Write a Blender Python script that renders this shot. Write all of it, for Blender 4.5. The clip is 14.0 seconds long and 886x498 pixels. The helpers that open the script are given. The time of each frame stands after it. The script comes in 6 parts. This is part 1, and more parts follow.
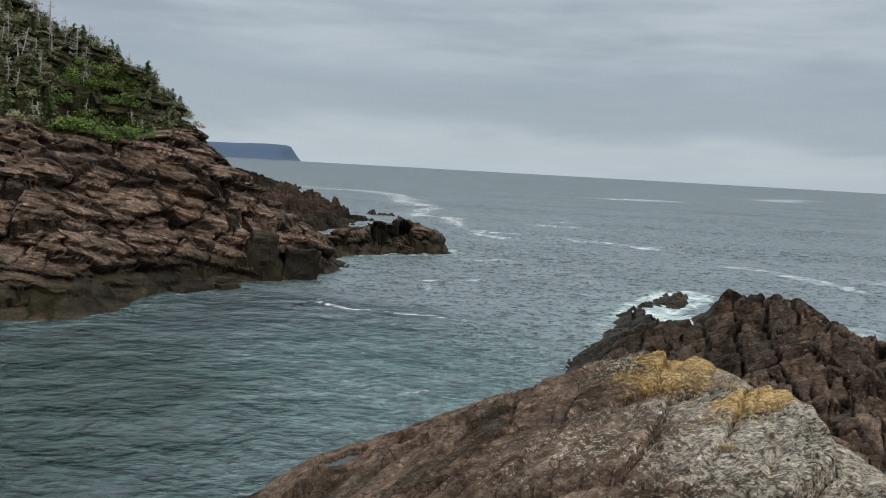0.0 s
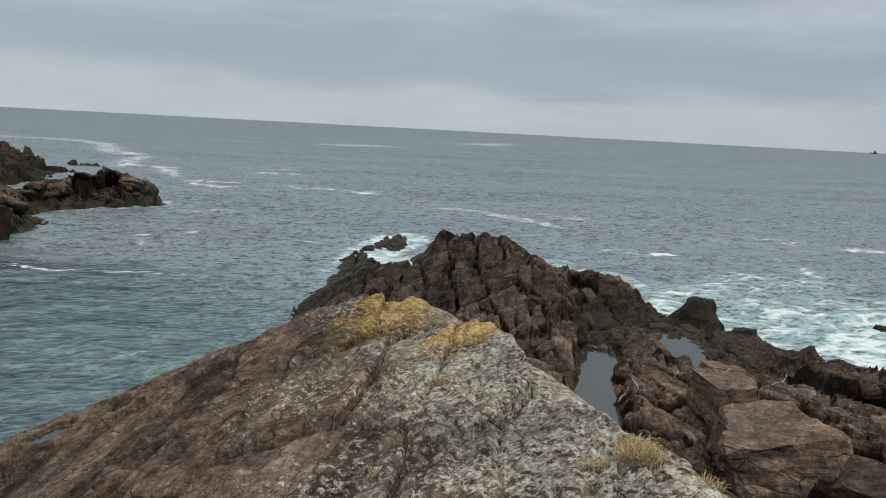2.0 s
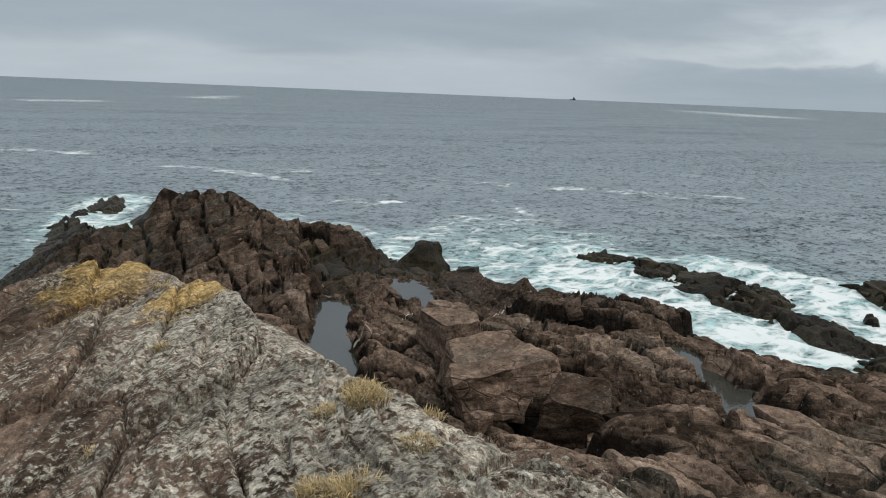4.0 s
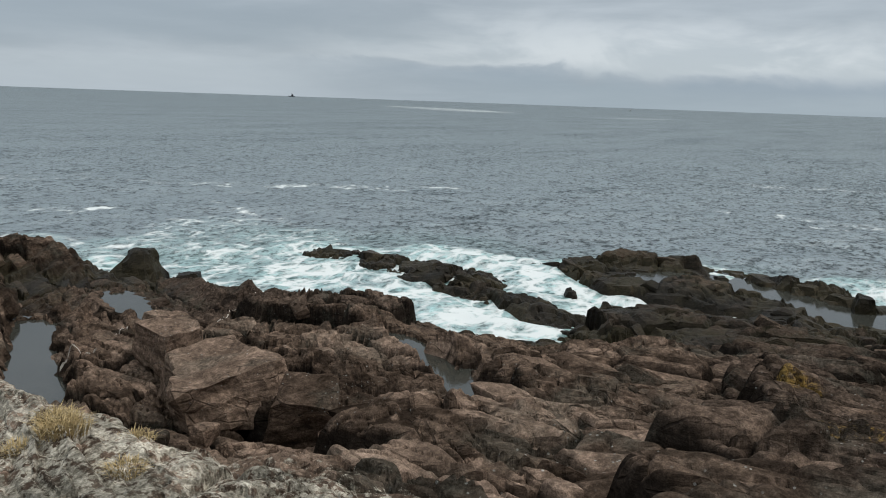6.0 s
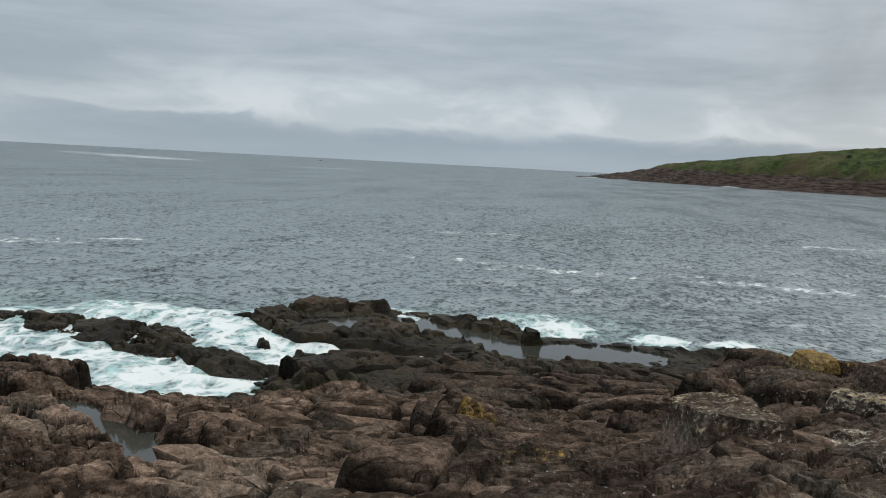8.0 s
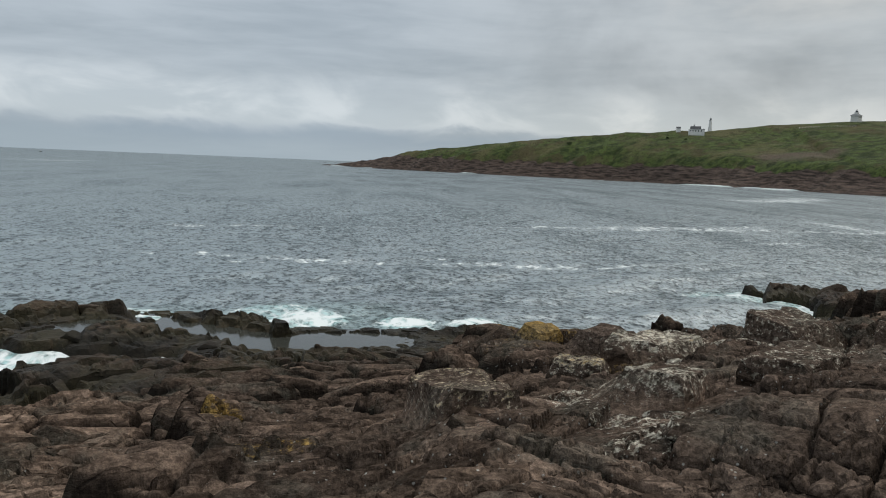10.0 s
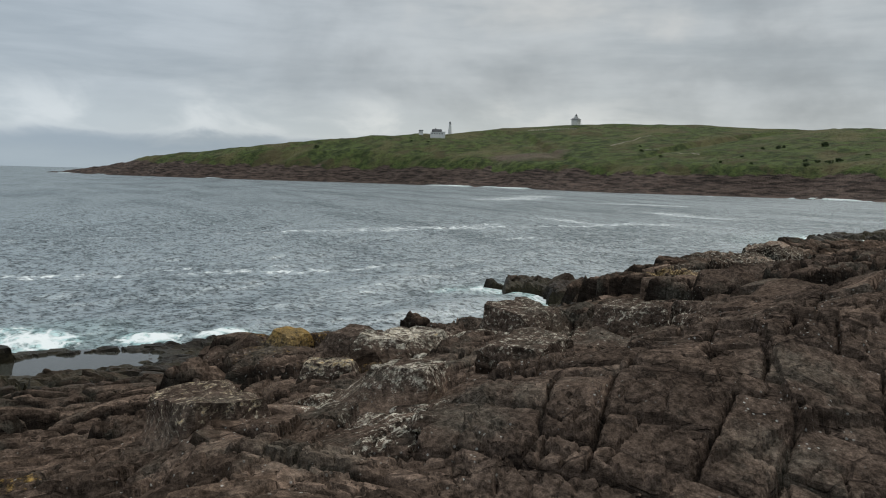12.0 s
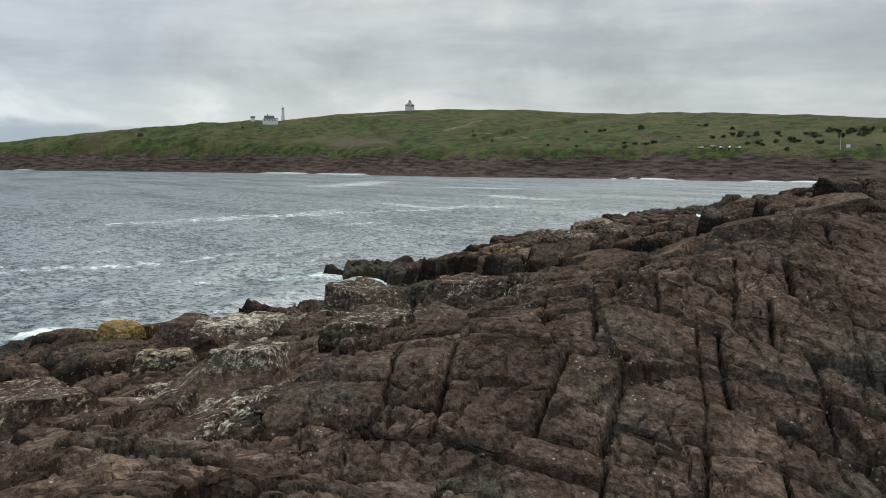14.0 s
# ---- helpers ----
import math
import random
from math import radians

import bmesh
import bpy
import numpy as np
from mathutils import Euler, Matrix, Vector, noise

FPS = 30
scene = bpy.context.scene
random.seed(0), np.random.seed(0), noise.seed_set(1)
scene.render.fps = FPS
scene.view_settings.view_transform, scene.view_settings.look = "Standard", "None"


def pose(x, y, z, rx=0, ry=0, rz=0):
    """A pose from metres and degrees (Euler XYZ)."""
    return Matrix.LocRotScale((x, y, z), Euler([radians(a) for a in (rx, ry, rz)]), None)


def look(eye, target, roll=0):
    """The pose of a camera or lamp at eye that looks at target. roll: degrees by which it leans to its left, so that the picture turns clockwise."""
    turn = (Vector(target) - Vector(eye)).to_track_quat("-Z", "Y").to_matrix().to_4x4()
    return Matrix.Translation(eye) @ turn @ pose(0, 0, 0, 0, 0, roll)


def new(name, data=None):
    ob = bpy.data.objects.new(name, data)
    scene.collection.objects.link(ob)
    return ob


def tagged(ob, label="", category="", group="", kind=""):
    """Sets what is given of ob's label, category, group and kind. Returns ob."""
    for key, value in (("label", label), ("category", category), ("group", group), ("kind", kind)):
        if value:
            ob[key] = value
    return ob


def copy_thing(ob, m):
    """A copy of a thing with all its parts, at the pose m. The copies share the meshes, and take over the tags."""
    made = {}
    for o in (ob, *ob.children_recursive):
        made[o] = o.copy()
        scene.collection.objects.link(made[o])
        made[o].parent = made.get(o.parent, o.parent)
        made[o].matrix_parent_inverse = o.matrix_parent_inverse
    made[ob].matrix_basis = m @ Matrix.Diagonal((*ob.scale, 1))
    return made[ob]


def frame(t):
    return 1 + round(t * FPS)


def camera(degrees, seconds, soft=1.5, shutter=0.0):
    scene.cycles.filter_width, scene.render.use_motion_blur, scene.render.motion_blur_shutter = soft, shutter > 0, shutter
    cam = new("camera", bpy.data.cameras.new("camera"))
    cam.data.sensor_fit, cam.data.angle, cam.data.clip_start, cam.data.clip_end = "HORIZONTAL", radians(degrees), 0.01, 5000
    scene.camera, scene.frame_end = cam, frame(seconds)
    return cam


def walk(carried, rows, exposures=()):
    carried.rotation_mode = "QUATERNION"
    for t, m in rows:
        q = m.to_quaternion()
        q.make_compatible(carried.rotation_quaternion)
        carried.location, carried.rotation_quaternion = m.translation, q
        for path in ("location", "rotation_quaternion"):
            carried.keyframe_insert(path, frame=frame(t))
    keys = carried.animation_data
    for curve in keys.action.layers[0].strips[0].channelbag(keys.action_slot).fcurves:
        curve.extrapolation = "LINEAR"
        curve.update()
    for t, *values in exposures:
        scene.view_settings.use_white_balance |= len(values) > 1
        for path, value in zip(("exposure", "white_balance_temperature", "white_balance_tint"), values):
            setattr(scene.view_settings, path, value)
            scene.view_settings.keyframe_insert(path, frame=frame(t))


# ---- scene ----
cam = camera(56.30, 14.0, soft=1.05)
PATH = [
    (0.0, -0.535, 0.297, 10.962, 84.37, -3.17, 0.00),
    (0.5, -0.495, 0.299, 10.997, 84.40, -1.45, -3.54),
    (1.0, -0.462, 0.320, 11.017, 83.53, -1.00, -4.68),
    (1.5, -0.418, 0.324, 11.027, 82.28, -2.10, -11.47),
    (2.0, -0.356, 0.315, 11.024, 81.70, -3.01, -19.08),
    (2.5, -0.291, 0.284, 11.018, 81.62, -2.37, -24.91),
    (3.0, -0.257, 0.283, 11.016, 80.56, -2.56, -29.98),
    (3.2, -0.245, 0.285, 11.007, 80.12, -2.53, -31.66),
    (5.3, 0.041, 0.180, 10.997, 79.58, -1.55, -47.83),
    (5.5, 0.047, 0.168, 11.008, 79.62, -1.39, -49.81),
    (6.0, 0.091, 0.156, 11.017, 79.78, -2.01, -56.66),
    (6.5, 0.141, 0.123, 11.001, 80.47, -2.21, -62.12),
    (7.0, 0.185, 0.093, 11.017, 82.64, -2.52, -66.29),
    (7.5, 0.214, 0.044, 11.021, 83.43, -2.68, -72.10),
    (8.0, 0.215, -0.004, 11.025, 84.04, -3.04, -77.65),
    (8.5, 0.229, -0.064, 11.022, 84.04, -2.54, -82.32),
    (9.0, 0.242, -0.104, 11.027, 84.05, -2.51, -87.54),
    (9.2, 0.245, -0.130, 11.016, 84.05, -2.62, -89.91),
    (11.3, 0.206, -0.353, 11.055, 84.28, -2.72, -104.72),
    (11.5, 0.209, -0.370, 11.059, 84.40, -3.06, -107.92),
    (12.0, 0.217, -0.412, 11.027, 84.88, -1.45, -112.25),
    (12.5, 0.214, -0.474, 10.987, 84.66, 0.00, -120.19),
    (13.0, 0.218, -0.460, 10.927, 84.33, 0.02, -124.31),
    (13.5, 0.184, -0.409, 10.878, 84.25, 0.57, -124.28),
    (14.0, 0.171, -0.383, 10.845, 84.12, -0.45, -123.50),
]
walk(cam, [(t, pose(*p)) for t, *p in PATH], ((0.0, 0.0), (13.5, 0.0), (14.0, 0.25)))

# ---------------------------------------------------------------- light
SUN_AZ, SUN_EL = radians(150), radians(55)   # azimuth clockwise from north (+y)
world = bpy.data.worlds.new("overcast_sky")
scene.world = world
world.use_nodes = True


class Nodes:
    """Small helper to write node trees in few lines."""
    def __init__(self, tree):
        self.tree = tree
        tree.nodes.clear()

    def add(self, kind, ins=()):
        n = self.tree.nodes.new(kind)
        for k, v in dict(ins).items():
            if isinstance(v, bpy.types.NodeSocket):
                self.tree.links.new(v, n.inputs[k])
            else:
                n.inputs[k].default_value = v
        return n

    def attribute(self, name):
        n = self.add("ShaderNodeAttribute")
        n.attribute_name = name
        return n.outputs["Fac"]

    def vector(self, op, a, b):
        n = self.add("ShaderNodeVectorMath", {0: a, 1: b})
        n.operation = op
        return n.outputs[0]

    def between(self, fac, a, b):
        n = self.add("ShaderNodeMix")
        n.data_type = "FLOAT"
        for i, v in ((0, fac), (2, a), (3, b)):
            if isinstance(v, bpy.types.NodeSocket):
                self.tree.links.new(v, n.inputs[i])
            else:
                n.inputs[i].default_value = v
        return n.outputs[0]

    def math(self, op, a, b=0.0, c=0.0, clamp=False):
        n = self.add("ShaderNodeMath", {0: a, 1: b, 2: c})
        n.operation, n.use_clamp = op, clamp
        return n.outputs[0]

    def ramp(self, value, lo, hi, a=0.0, b=1.0, smooth=True):
        n = self.add("ShaderNodeMapRange", {"Value": value, "From Min": lo, "From Max": hi, "To Min": a, "To Max": b})
        n.interpolation_type = "SMOOTHSTEP" if smooth else "LINEAR"
        return n.outputs[0]

    def mix(self, fac, a, b, blend="MIX"):
        n = self.add("ShaderNodeMix")
        n.data_type, n.blend_type = "RGBA", blend
        for i, v in ((0, fac), (6, a), (7, b)):
            if isinstance(v, bpy.types.NodeSocket):
                self.tree.links.new(v, n.inputs[i])
            else:
                n.inputs[i].default_value = v if i == 0 else (*v, 1.0)
        return n.outputs[2]

    def noise(self, vec, scale, detail=4.0, rough=0.55, distortion=0.0):
        return self.add("ShaderNodeTexNoise", {"Vector": vec, "Scale": scale, "Detail": detail, "Roughness": rough, "Distortion": distortion}).outputs[0]

    def stretch(self, vec, sx, sy, sz, rz=0.0):
        return self.add("ShaderNodeMapping", {"Vector": vec, "Scale": (sx, sy, sz), "Rotation": (0, 0, rz)}).outputs[0]


def build_world():
    n = Nodes(world.node_tree)
    sky = n.add("ShaderNodeTexSky")
    sky.sky_type, sky.sun_disc, sky.sun_elevation, sky.sun_rotation = "NISHITA", False, SUN_EL, SUN_AZ
    way = n.add("ShaderNodeTexCoord").outputs["Generated"]
    up = n.add("ShaderNodeSeparateXYZ", {0: way}).outputs[2]
    # cloud deck: long flat bands that crowd together towards the horizon
    flat = n.vector("MULTIPLY", way, (1, 1, 4.5))
    big = n.noise(n.stretch(flat, 1.0, 1.0, 1.5), 1.9, 5, 0.5, 0.25)
    fine = n.noise(n.stretch(flat, 1.3, 1.3, 2.0), 4.4, 6, 0.58, 0.35)
    amount = n.math("ADD", n.math("MULTIPLY", big, 0.66), n.math("MULTIPLY", fine, 0.34))
    cloud = n.mix(n.ramp(amount, 0.33, 0.64), (0.35, 0.396, 0.432), (0.52, 0.565, 0.60))
    xyz = n.add("ShaderNodeSeparateXYZ", {0: way})
    east, south = n.ramp(xyz.outputs[0], 0.66, 0.94), n.ramp(xyz.outputs[1], 0.1, -0.5)
    north = n.ramp(xyz.outputs[1], 0.45, 0.85)
    soft = n.math("MULTIPLY", n.math("SUBTRACT", n.noise(n.stretch(way, 1.0, 1.0, 4.0), 3.0, 5, 0.55, 0.3), 0.5), 0.06)
    low = n.math("ADD", up, soft)
    # a darker blue-grey belt over a pale gap in the north
    belt = n.math("MULTIPLY", n.ramp(low, 0.03, 0.065), n.ramp(low, 0.16, 0.09))
    cloud = n.mix(n.math("MULTIPLY", n.math("MULTIPLY", belt, north), 0.75), cloud, (0.335, 0.39, 0.435))
    gap = n.math("MULTIPLY", n.ramp(low, 0.02, 0.05, 1.0, 0.0), n.ramp(east, 0.0, 0.6, 1.0, 0.0))
    cloud = n.mix(n.math("MULTIPLY", gap, 0.65), cloud, (0.53, 0.585, 0.62))
    # lumpier cloud bases to the south
    lump = n.noise(n.stretch(way, 1.1, 1.1, 2.0), 2.1, 6, 0.55, 0.25)
    cloud = n.mix(n.math("MULTIPLY", south, n.ramp(lump, 0.48, 0.66, 0.0, 0.85)), cloud, (0.275, 0.305, 0.33))
    cloud = n.mix(n.math("MULTIPLY", south, n.ramp(lump, 0.5, 0.38, 0.0, 0.75)), cloud, (0.63, 0.65, 0.655))
    # bluish bank low over the sea to the east, with bright ragged tops
    puff = n.noise(n.stretch(way, 1.0, 1.0, 2.4), 6.5, 5, 0.55, 0.4)
    rag = n.math("MULTIPLY", n.math("SUBTRACT", puff, 0.5), 0.07)
    edge = n.math("ADD", up, rag)
    glow = n.math("MULTIPLY", n.ramp(edge, 0.034, 0.043), n.ramp(edge, 0.11, 0.05))
    cloud = n.mix(n.math("MULTIPLY", n.math("MULTIPLY", glow, east), 0.85), cloud, n.mix(n.ramp(puff, 0.4, 0.6), (0.70, 0.735, 0.745), (0.52, 0.57, 0.595)))
    bank = n.math("MULTIPLY", n.ramp(edge, 0.022, 0.048, 1.0, 0.0), east)
    cloud = n.mix(n.math("MULTIPLY", bank, 0.75), cloud, n.mix(n.ramp(n.math("ADD", up, soft), 0.0, 0.035), (0.36, 0.43, 0.475), (0.285, 0.355, 0.42)))
    cloud = n.vector("MULTIPLY", cloud, n.mix(south, (0.968, 1.0, 1.04), (1.03, 1.0, 0.96)))
    blue = n.vector("MULTIPLY", sky.outputs[0], (0.1, 0.1, 0.1))
    out = n.mix(0.93, blue, cloud)
    lift = n.ramp(up, 0.25, 1.0, 1.0, 3.4, False)
    out = n.vector("MULTIPLY", out, n.add("ShaderNodeCombineXYZ", {0: n.math("MULTIPLY", lift, n.ramp(up, 0.3, 0.7, 1.0, 1.06)), 1: lift, 2: n.math("MULTIPLY", lift, n.ramp(up, 0.3, 0.7, 1.0, 0.90))}).outputs[0])
    bg = n.add("ShaderNodeBackground", {"Color": out, "Strength": 1.0})
    n.add("ShaderNodeOutputWorld", {0: bg.outputs[0]})


build_world()
sun = new("sun", bpy.data.lights.new("sun", "SUN"))
sun.data.energy, sun.data.angle, sun.data.color = 1.3, radians(18), (1.0, 0.96, 0.9)
sun.matrix_world = look((0, 0, 60), (-math.sin(SUN_AZ) * math.cos(SUN_EL), -math.cos(SUN_AZ) * math.cos(SUN_EL), 60 - math.sin(SUN_EL)))


# ---------------------------------------------------------------- materials
def material(name):
    m = bpy.data.materials.new(name)
    m.use_nodes = True
    return m, Nodes(m.node_tree)


def finish(n, color, rough, bump=None, **ins):
    p = n.add("ShaderNodeBsdfPrincipled", {"Base Color": color, "Roughness": rough, **ins})
    if bump is not None:
        n.tree.links.new(bump, p.inputs["Normal"])
    n.add("ShaderNodeOutputMaterial", {0: p.outputs[0]})
    return p


def plain(name, rgb, rough=0.7, spread=0.15, scale=4.0, metal=0.0, shine=0.15):
    """Painted or natural surface with grain at two scales."""
    m, n = material(name)
    pos = n.add("ShaderNodeNewGeometry").outputs["Position"]
    v = n.math("ADD", n.math("MULTIPLY", n.noise(pos, scale, 5), 0.6), n.math("MULTIPLY", n.noise(pos, scale * 9, 3), 0.4))
    dark = tuple(c * (1 - spread * 2) for c in rgb)
    light = tuple(min(1, c * (1 + spread * 2)) for c in rgb)
    finish(n, n.mix(n.ramp(v, 0.3, 0.7), dark, light), rough, Metallic=metal, **{"Specular IOR Level": shine})
    return m


def rock_material(name, tone=1.0, warm=0.5, wet_top=1.0, dip=None):
    """Red-brown sandstone: patches, beds, grain, lichen from attributes, dark tidal band."""
    m, n = material(name)
    pos = n.add("ShaderNodeNewGeometry").outputs["Position"]
    z = n.add("ShaderNodeSeparateXYZ", {0: pos}).outputs[2]
    big = n.noise(pos, 0.28, 5, 0.6)
    mid = n.noise(n.stretch(pos, 1, 1, 2.2, 0.4), 1.3, 6, 0.62)
    fine = n.noise(pos, 11, 6, 0.7)
    c = n.mix(n.ramp(big, 0.35, 0.65), tuple(tone * v for v in (0.042, 0.029, 0.0205)), tuple(tone * v for v in (0.092, 0.063, 0.045)))
    c = n.mix(n.math("MULTIPLY", n.ramp(mid, 0.5, 0.72), 0.75 * warm + 0.2), c, tuple(tone * v for v in (0.26, 0.18, 0.132)))
    c = n.mix(n.math("MULTIPLY", n.ramp(mid, 0.5, 0.34), 0.8), c, tuple(tone * v for v in (0.018, 0.0125, 0.009)))
    if dip:
        # beds of different colour, dipping with the strata
        level = n.add("ShaderNodeVectorMath", {0: pos, 1: dip})
        level.operation = "DOT_PRODUCT"
        bedco = n.add("ShaderNodeCombineXYZ", {0: n.math("MULTIPLY", n.add("ShaderNodeSeparateXYZ", {0: pos}).outputs[0], 0.05), 1: 0.0, 2: level.outputs["Value"]}).outputs[0]
        band = n.noise(bedco, 0.55, 5, 0.6, 0.4)
        c = n.mix(n.math("MULTIPLY", n.ramp(band, 0.52, 0.66), 0.7), c, (0.25, 0.168, 0.128))
        c = n.mix(n.math("MULTIPLY", n.ramp(band, 0.48, 0.34), 0.7), c, (0.030, 0.022, 0.017))
        c = n.mix(n.math("MULTIPLY", n.ramp(n.noise(pos, 0.13, 5, 0.6), 0.6, 0.68), 0.4), c, (0.21, 0.115, 0.066))
    # each block has a shade of its own
    tone_at = n.attribute("tone")
    loose = n.math("FRACT", n.math("ADD", n.add("ShaderNodeNewGeometry").outputs["Random Per Island"], n.add("ShaderNodeObjectInfo").outputs["Random"]))
    own = n.between(n.math("GREATER_THAN", tone_at, 0.001), loose, tone_at)
    c = n.mix(n.math("MULTIPLY", n.ramp(own, 0.5, 1.0, 0, 1, False), 0.2 if dip else 0.5), c, tuple(tone * v for v in (0.25, 0.174, 0.128)))
    c = n.mix(n.math("MULTIPLY", n.ramp(own, 0.5, 0.0, 0, 1, False), 0.35 if dip else 0.85), c, tuple(tone * v for v in (0.012, 0.0085, 0.0062)))
    c = n.mix(0.55, c, n.add("ShaderNodeCombineColor", {i: n.ramp(fine, 0.3, 0.7, 0.4, 1.7) for i in range(3)}).outputs[0], "MULTIPLY")
    # dark weathered crust
    crust = n.math("MULTIPLY", n.attribute("crust"), n.ramp(n.noise(pos, 0.6, 5, 0.65), 0.3, 0.6, 0.6, 0.95))
    c = n.mix(crust, c, n.mix(n.ramp(fine, 0.3, 0.7), (0.022, 0.0165, 0.0125), (0.088, 0.063, 0.048)))
    # fine open cracks filled with dirt
    seam = n.add("ShaderNodeTexVoronoi", {"Vector": n.stretch(pos, 1.0, 0.62, 1.25, 0.33), "Scale": 1.7, "Randomness": 0.8})
    seam.feature = "DISTANCE_TO_EDGE"
    seam2 = n.add("ShaderNodeTexVoronoi", {"Vector": n.stretch(pos, 1.0, 0.5, 1.6, 0.5), "Scale": 4.6, "Randomness": 0.9})
    seam2.feature = "DISTANCE_TO_EDGE"
    open1 = n.math("MULTIPLY", n.ramp(seam.outputs[0], 0.012, 0.045, 1.0, 0.0), n.ramp(mid, 0.48, 0.62))
    open2 = n.math("MULTIPLY", n.ramp(seam2.outputs[0], 0.015, 0.06, 1.0, 0.0), n.ramp(big, 0.52, 0.66))
    opened = n.math("MAXIMUM", open1, n.math("MULTIPLY", open2, 0.7))
    c = n.mix(n.math("MULTIPLY", opened, 0.6), c, (0.010, 0.008, 0.007))
    # joints blackened with crack depth: dirt, and crevice shade painted into the colour
    c = n.mix(n.math("MULTIPLY", n.ramp(n.attribute("joint"), 0.12, 0.6), 0.85), c, (0.007, 0.006, 0.005))
    # lichen
    lich = n.attribute("lichen")
    gold = n.attribute("gold")
    streaky = n.stretch(pos, 1.7, 0.75, 1.7, 0.33)
    patch = n.math("ADD", n.math("MULTIPLY", n.noise(streaky, 4.2, 8, 0.75), 0.66), n.math("MULTIPLY", n.noise(pos, 12, 5, 0.7), 0.34))
    cover = n.ramp(n.math("ADD", patch, n.math("MULTIPLY", lich, 0.13)), 0.58, 0.63)
    cover = n.math("MULTIPLY", cover, n.ramp(lich, 0.02, 0.2))
    c = n.mix(n.math("MULTIPLY", cover, 0.8), c, n.mix(n.ramp(fine, 0.35, 0.65), (0.14, 0.124, 0.094), (0.46, 0.415, 0.335)))
    gcover = n.math("MULTIPLY", n.ramp(n.math("ADD", patch, n.math("MULTIPLY", gold, 0.34)), 0.69, 0.83), n.ramp(gold, 0.05, 0.3))
    c = n.mix(n.math("MULTIPLY", gcover, 0.75), c, n.mix(n.ramp(fine, 0.35, 0.65), (0.16, 0.098, 0.030), (0.40, 0.25, 0.072)))
    soil = n.attribute("soil")
    c = n.mix(soil, c, n.mix(n.ramp(mid, 0.4, 0.6), (0.020, 0.017, 0.010), (0.042, 0.044, 0.018)))
    # scattered pale specks
    vor = n.add("ShaderNodeTexVoronoi", {"Vector": pos, "Scale": 6.5, "Randomness": 1.0})
    speck = n.math("MULTIPLY", n.ramp(n.math("ADD", vor.outputs["Distance"], n.math("MULTIPLY", fine, 0.25)), 0.23, 0.28, 1.0, 0.0),
                   n.ramp(n.noise(pos, 0.5, 4), 0.47, 0.58))
    speck = n.math("MULTIPLY", speck, n.ramp(z, 2.5, 4.5))
    c = n.mix(n.math("MULTIPLY", speck, 0.5), c, (0.33, 0.325, 0.295))
    # thin beds: fine lines that follow the dip
    lie = n.add("ShaderNodeVectorMath", {0: pos, 1: dip or (-0.26, 0.10, 1.0)})
    lie.operation = "DOT_PRODUCT"
    split = n.add("ShaderNodeSeparateXYZ", {0: pos})
    thin_at = n.add("ShaderNodeCombineXYZ", {0: n.math("MULTIPLY", split.outputs[0], 0.45), 1: n.math("MULTIPLY", split.outputs[1], 0.45), 2: n.math("MULTIPLY", lie.outputs["Value"], 5.5)}).outputs[0]
    thin = n.noise(thin_at, 1.0, 7, 0.68, 0.25)
    c = n.mix(0.6, c, n.add("ShaderNodeCombineColor", {i: n.ramp(thin, 0.36, 0.64, 0.5, 1.5) for i in range(3)}).outputs[0], "MULTIPLY")
    # greenish-grey weathering
    c = n.mix(n.math("MULTIPLY", n.ramp(n.noise(pos, 0.45, 6, 0.65), 0.5, 0.66), 0.4), c, n.mix(n.ramp(fine, 0.3, 0.7), (0.030, 0.029, 0.022), (0.105, 0.098, 0.078)))
    rough = n.ramp(mid, 0.3, 0.7, 0.6, 0.85)
    # black tidal band with weed
    edge = n.math("ADD", z, n.math("MULTIPLY", n.math("SUBTRACT", mid, 0.5), -2.6))
    wet = n.ramp(edge, wet_top - 0.5, wet_top + 0.7, 1.0, 0.0)
    c = n.mix(n.math("MULTIPLY", wet, 0.85), c, n.mix(n.ramp(big, 0.4, 0.6), (0.012, 0.0105, 0.008), (0.026, 0.022, 0.012)))
    grain = n.noise(pos, 38, 4, 0.7)
    c = n.mix(0.4, c, n.add("ShaderNodeCombineColor", {i: n.ramp(grain, 0.32, 0.68, 0.35, 1.75) for i in range(3)}).outputs[0], "MULTIPLY")
    mottle = n.noise(n.stretch(pos, 1.0, 1.0, 1.8, 0.3), 4.5, 5, 0.65)
    c = n.mix(0.45, c, n.add("ShaderNodeCombineColor", {i: n.ramp(mottle, 0.34, 0.66, 0.4, 1.7) for i in range(3)}).outputs[0], "MULTIPLY")
    rough = n.between(wet, rough, 0.5)
    height = n.math("ADD", n.math("MULTIPLY", mid, 0.5), n.math("MULTIPLY", fine, 0.22))
    beds = n.noise(n.stretch(pos, 1.6, 1.0, 4.0, 0.35), 1.6, 3, 0.6)
    height = n.math("ADD", height, n.math("ADD", n.math("MULTIPLY", beds, 0.2), n.math("MULTIPLY", thin, 0.5)))
    height = n.math("SUBTRACT", height, n.math("MULTIPLY", opened, 0.25))
    bump = n.add("ShaderNodeBump", {"Strength": 0.9, "Distance": 0.12, "Height": height}).outputs[0]
    c = n.mix(1.0, c, (0.97, 1.0, 1.06), "MULTIPLY")
    p = finish(n, c, rough, bump)
    n.tree.links.new(n.between(wet, 0.0, 0.05), p.inputs["Specular IOR Level"])
    return m


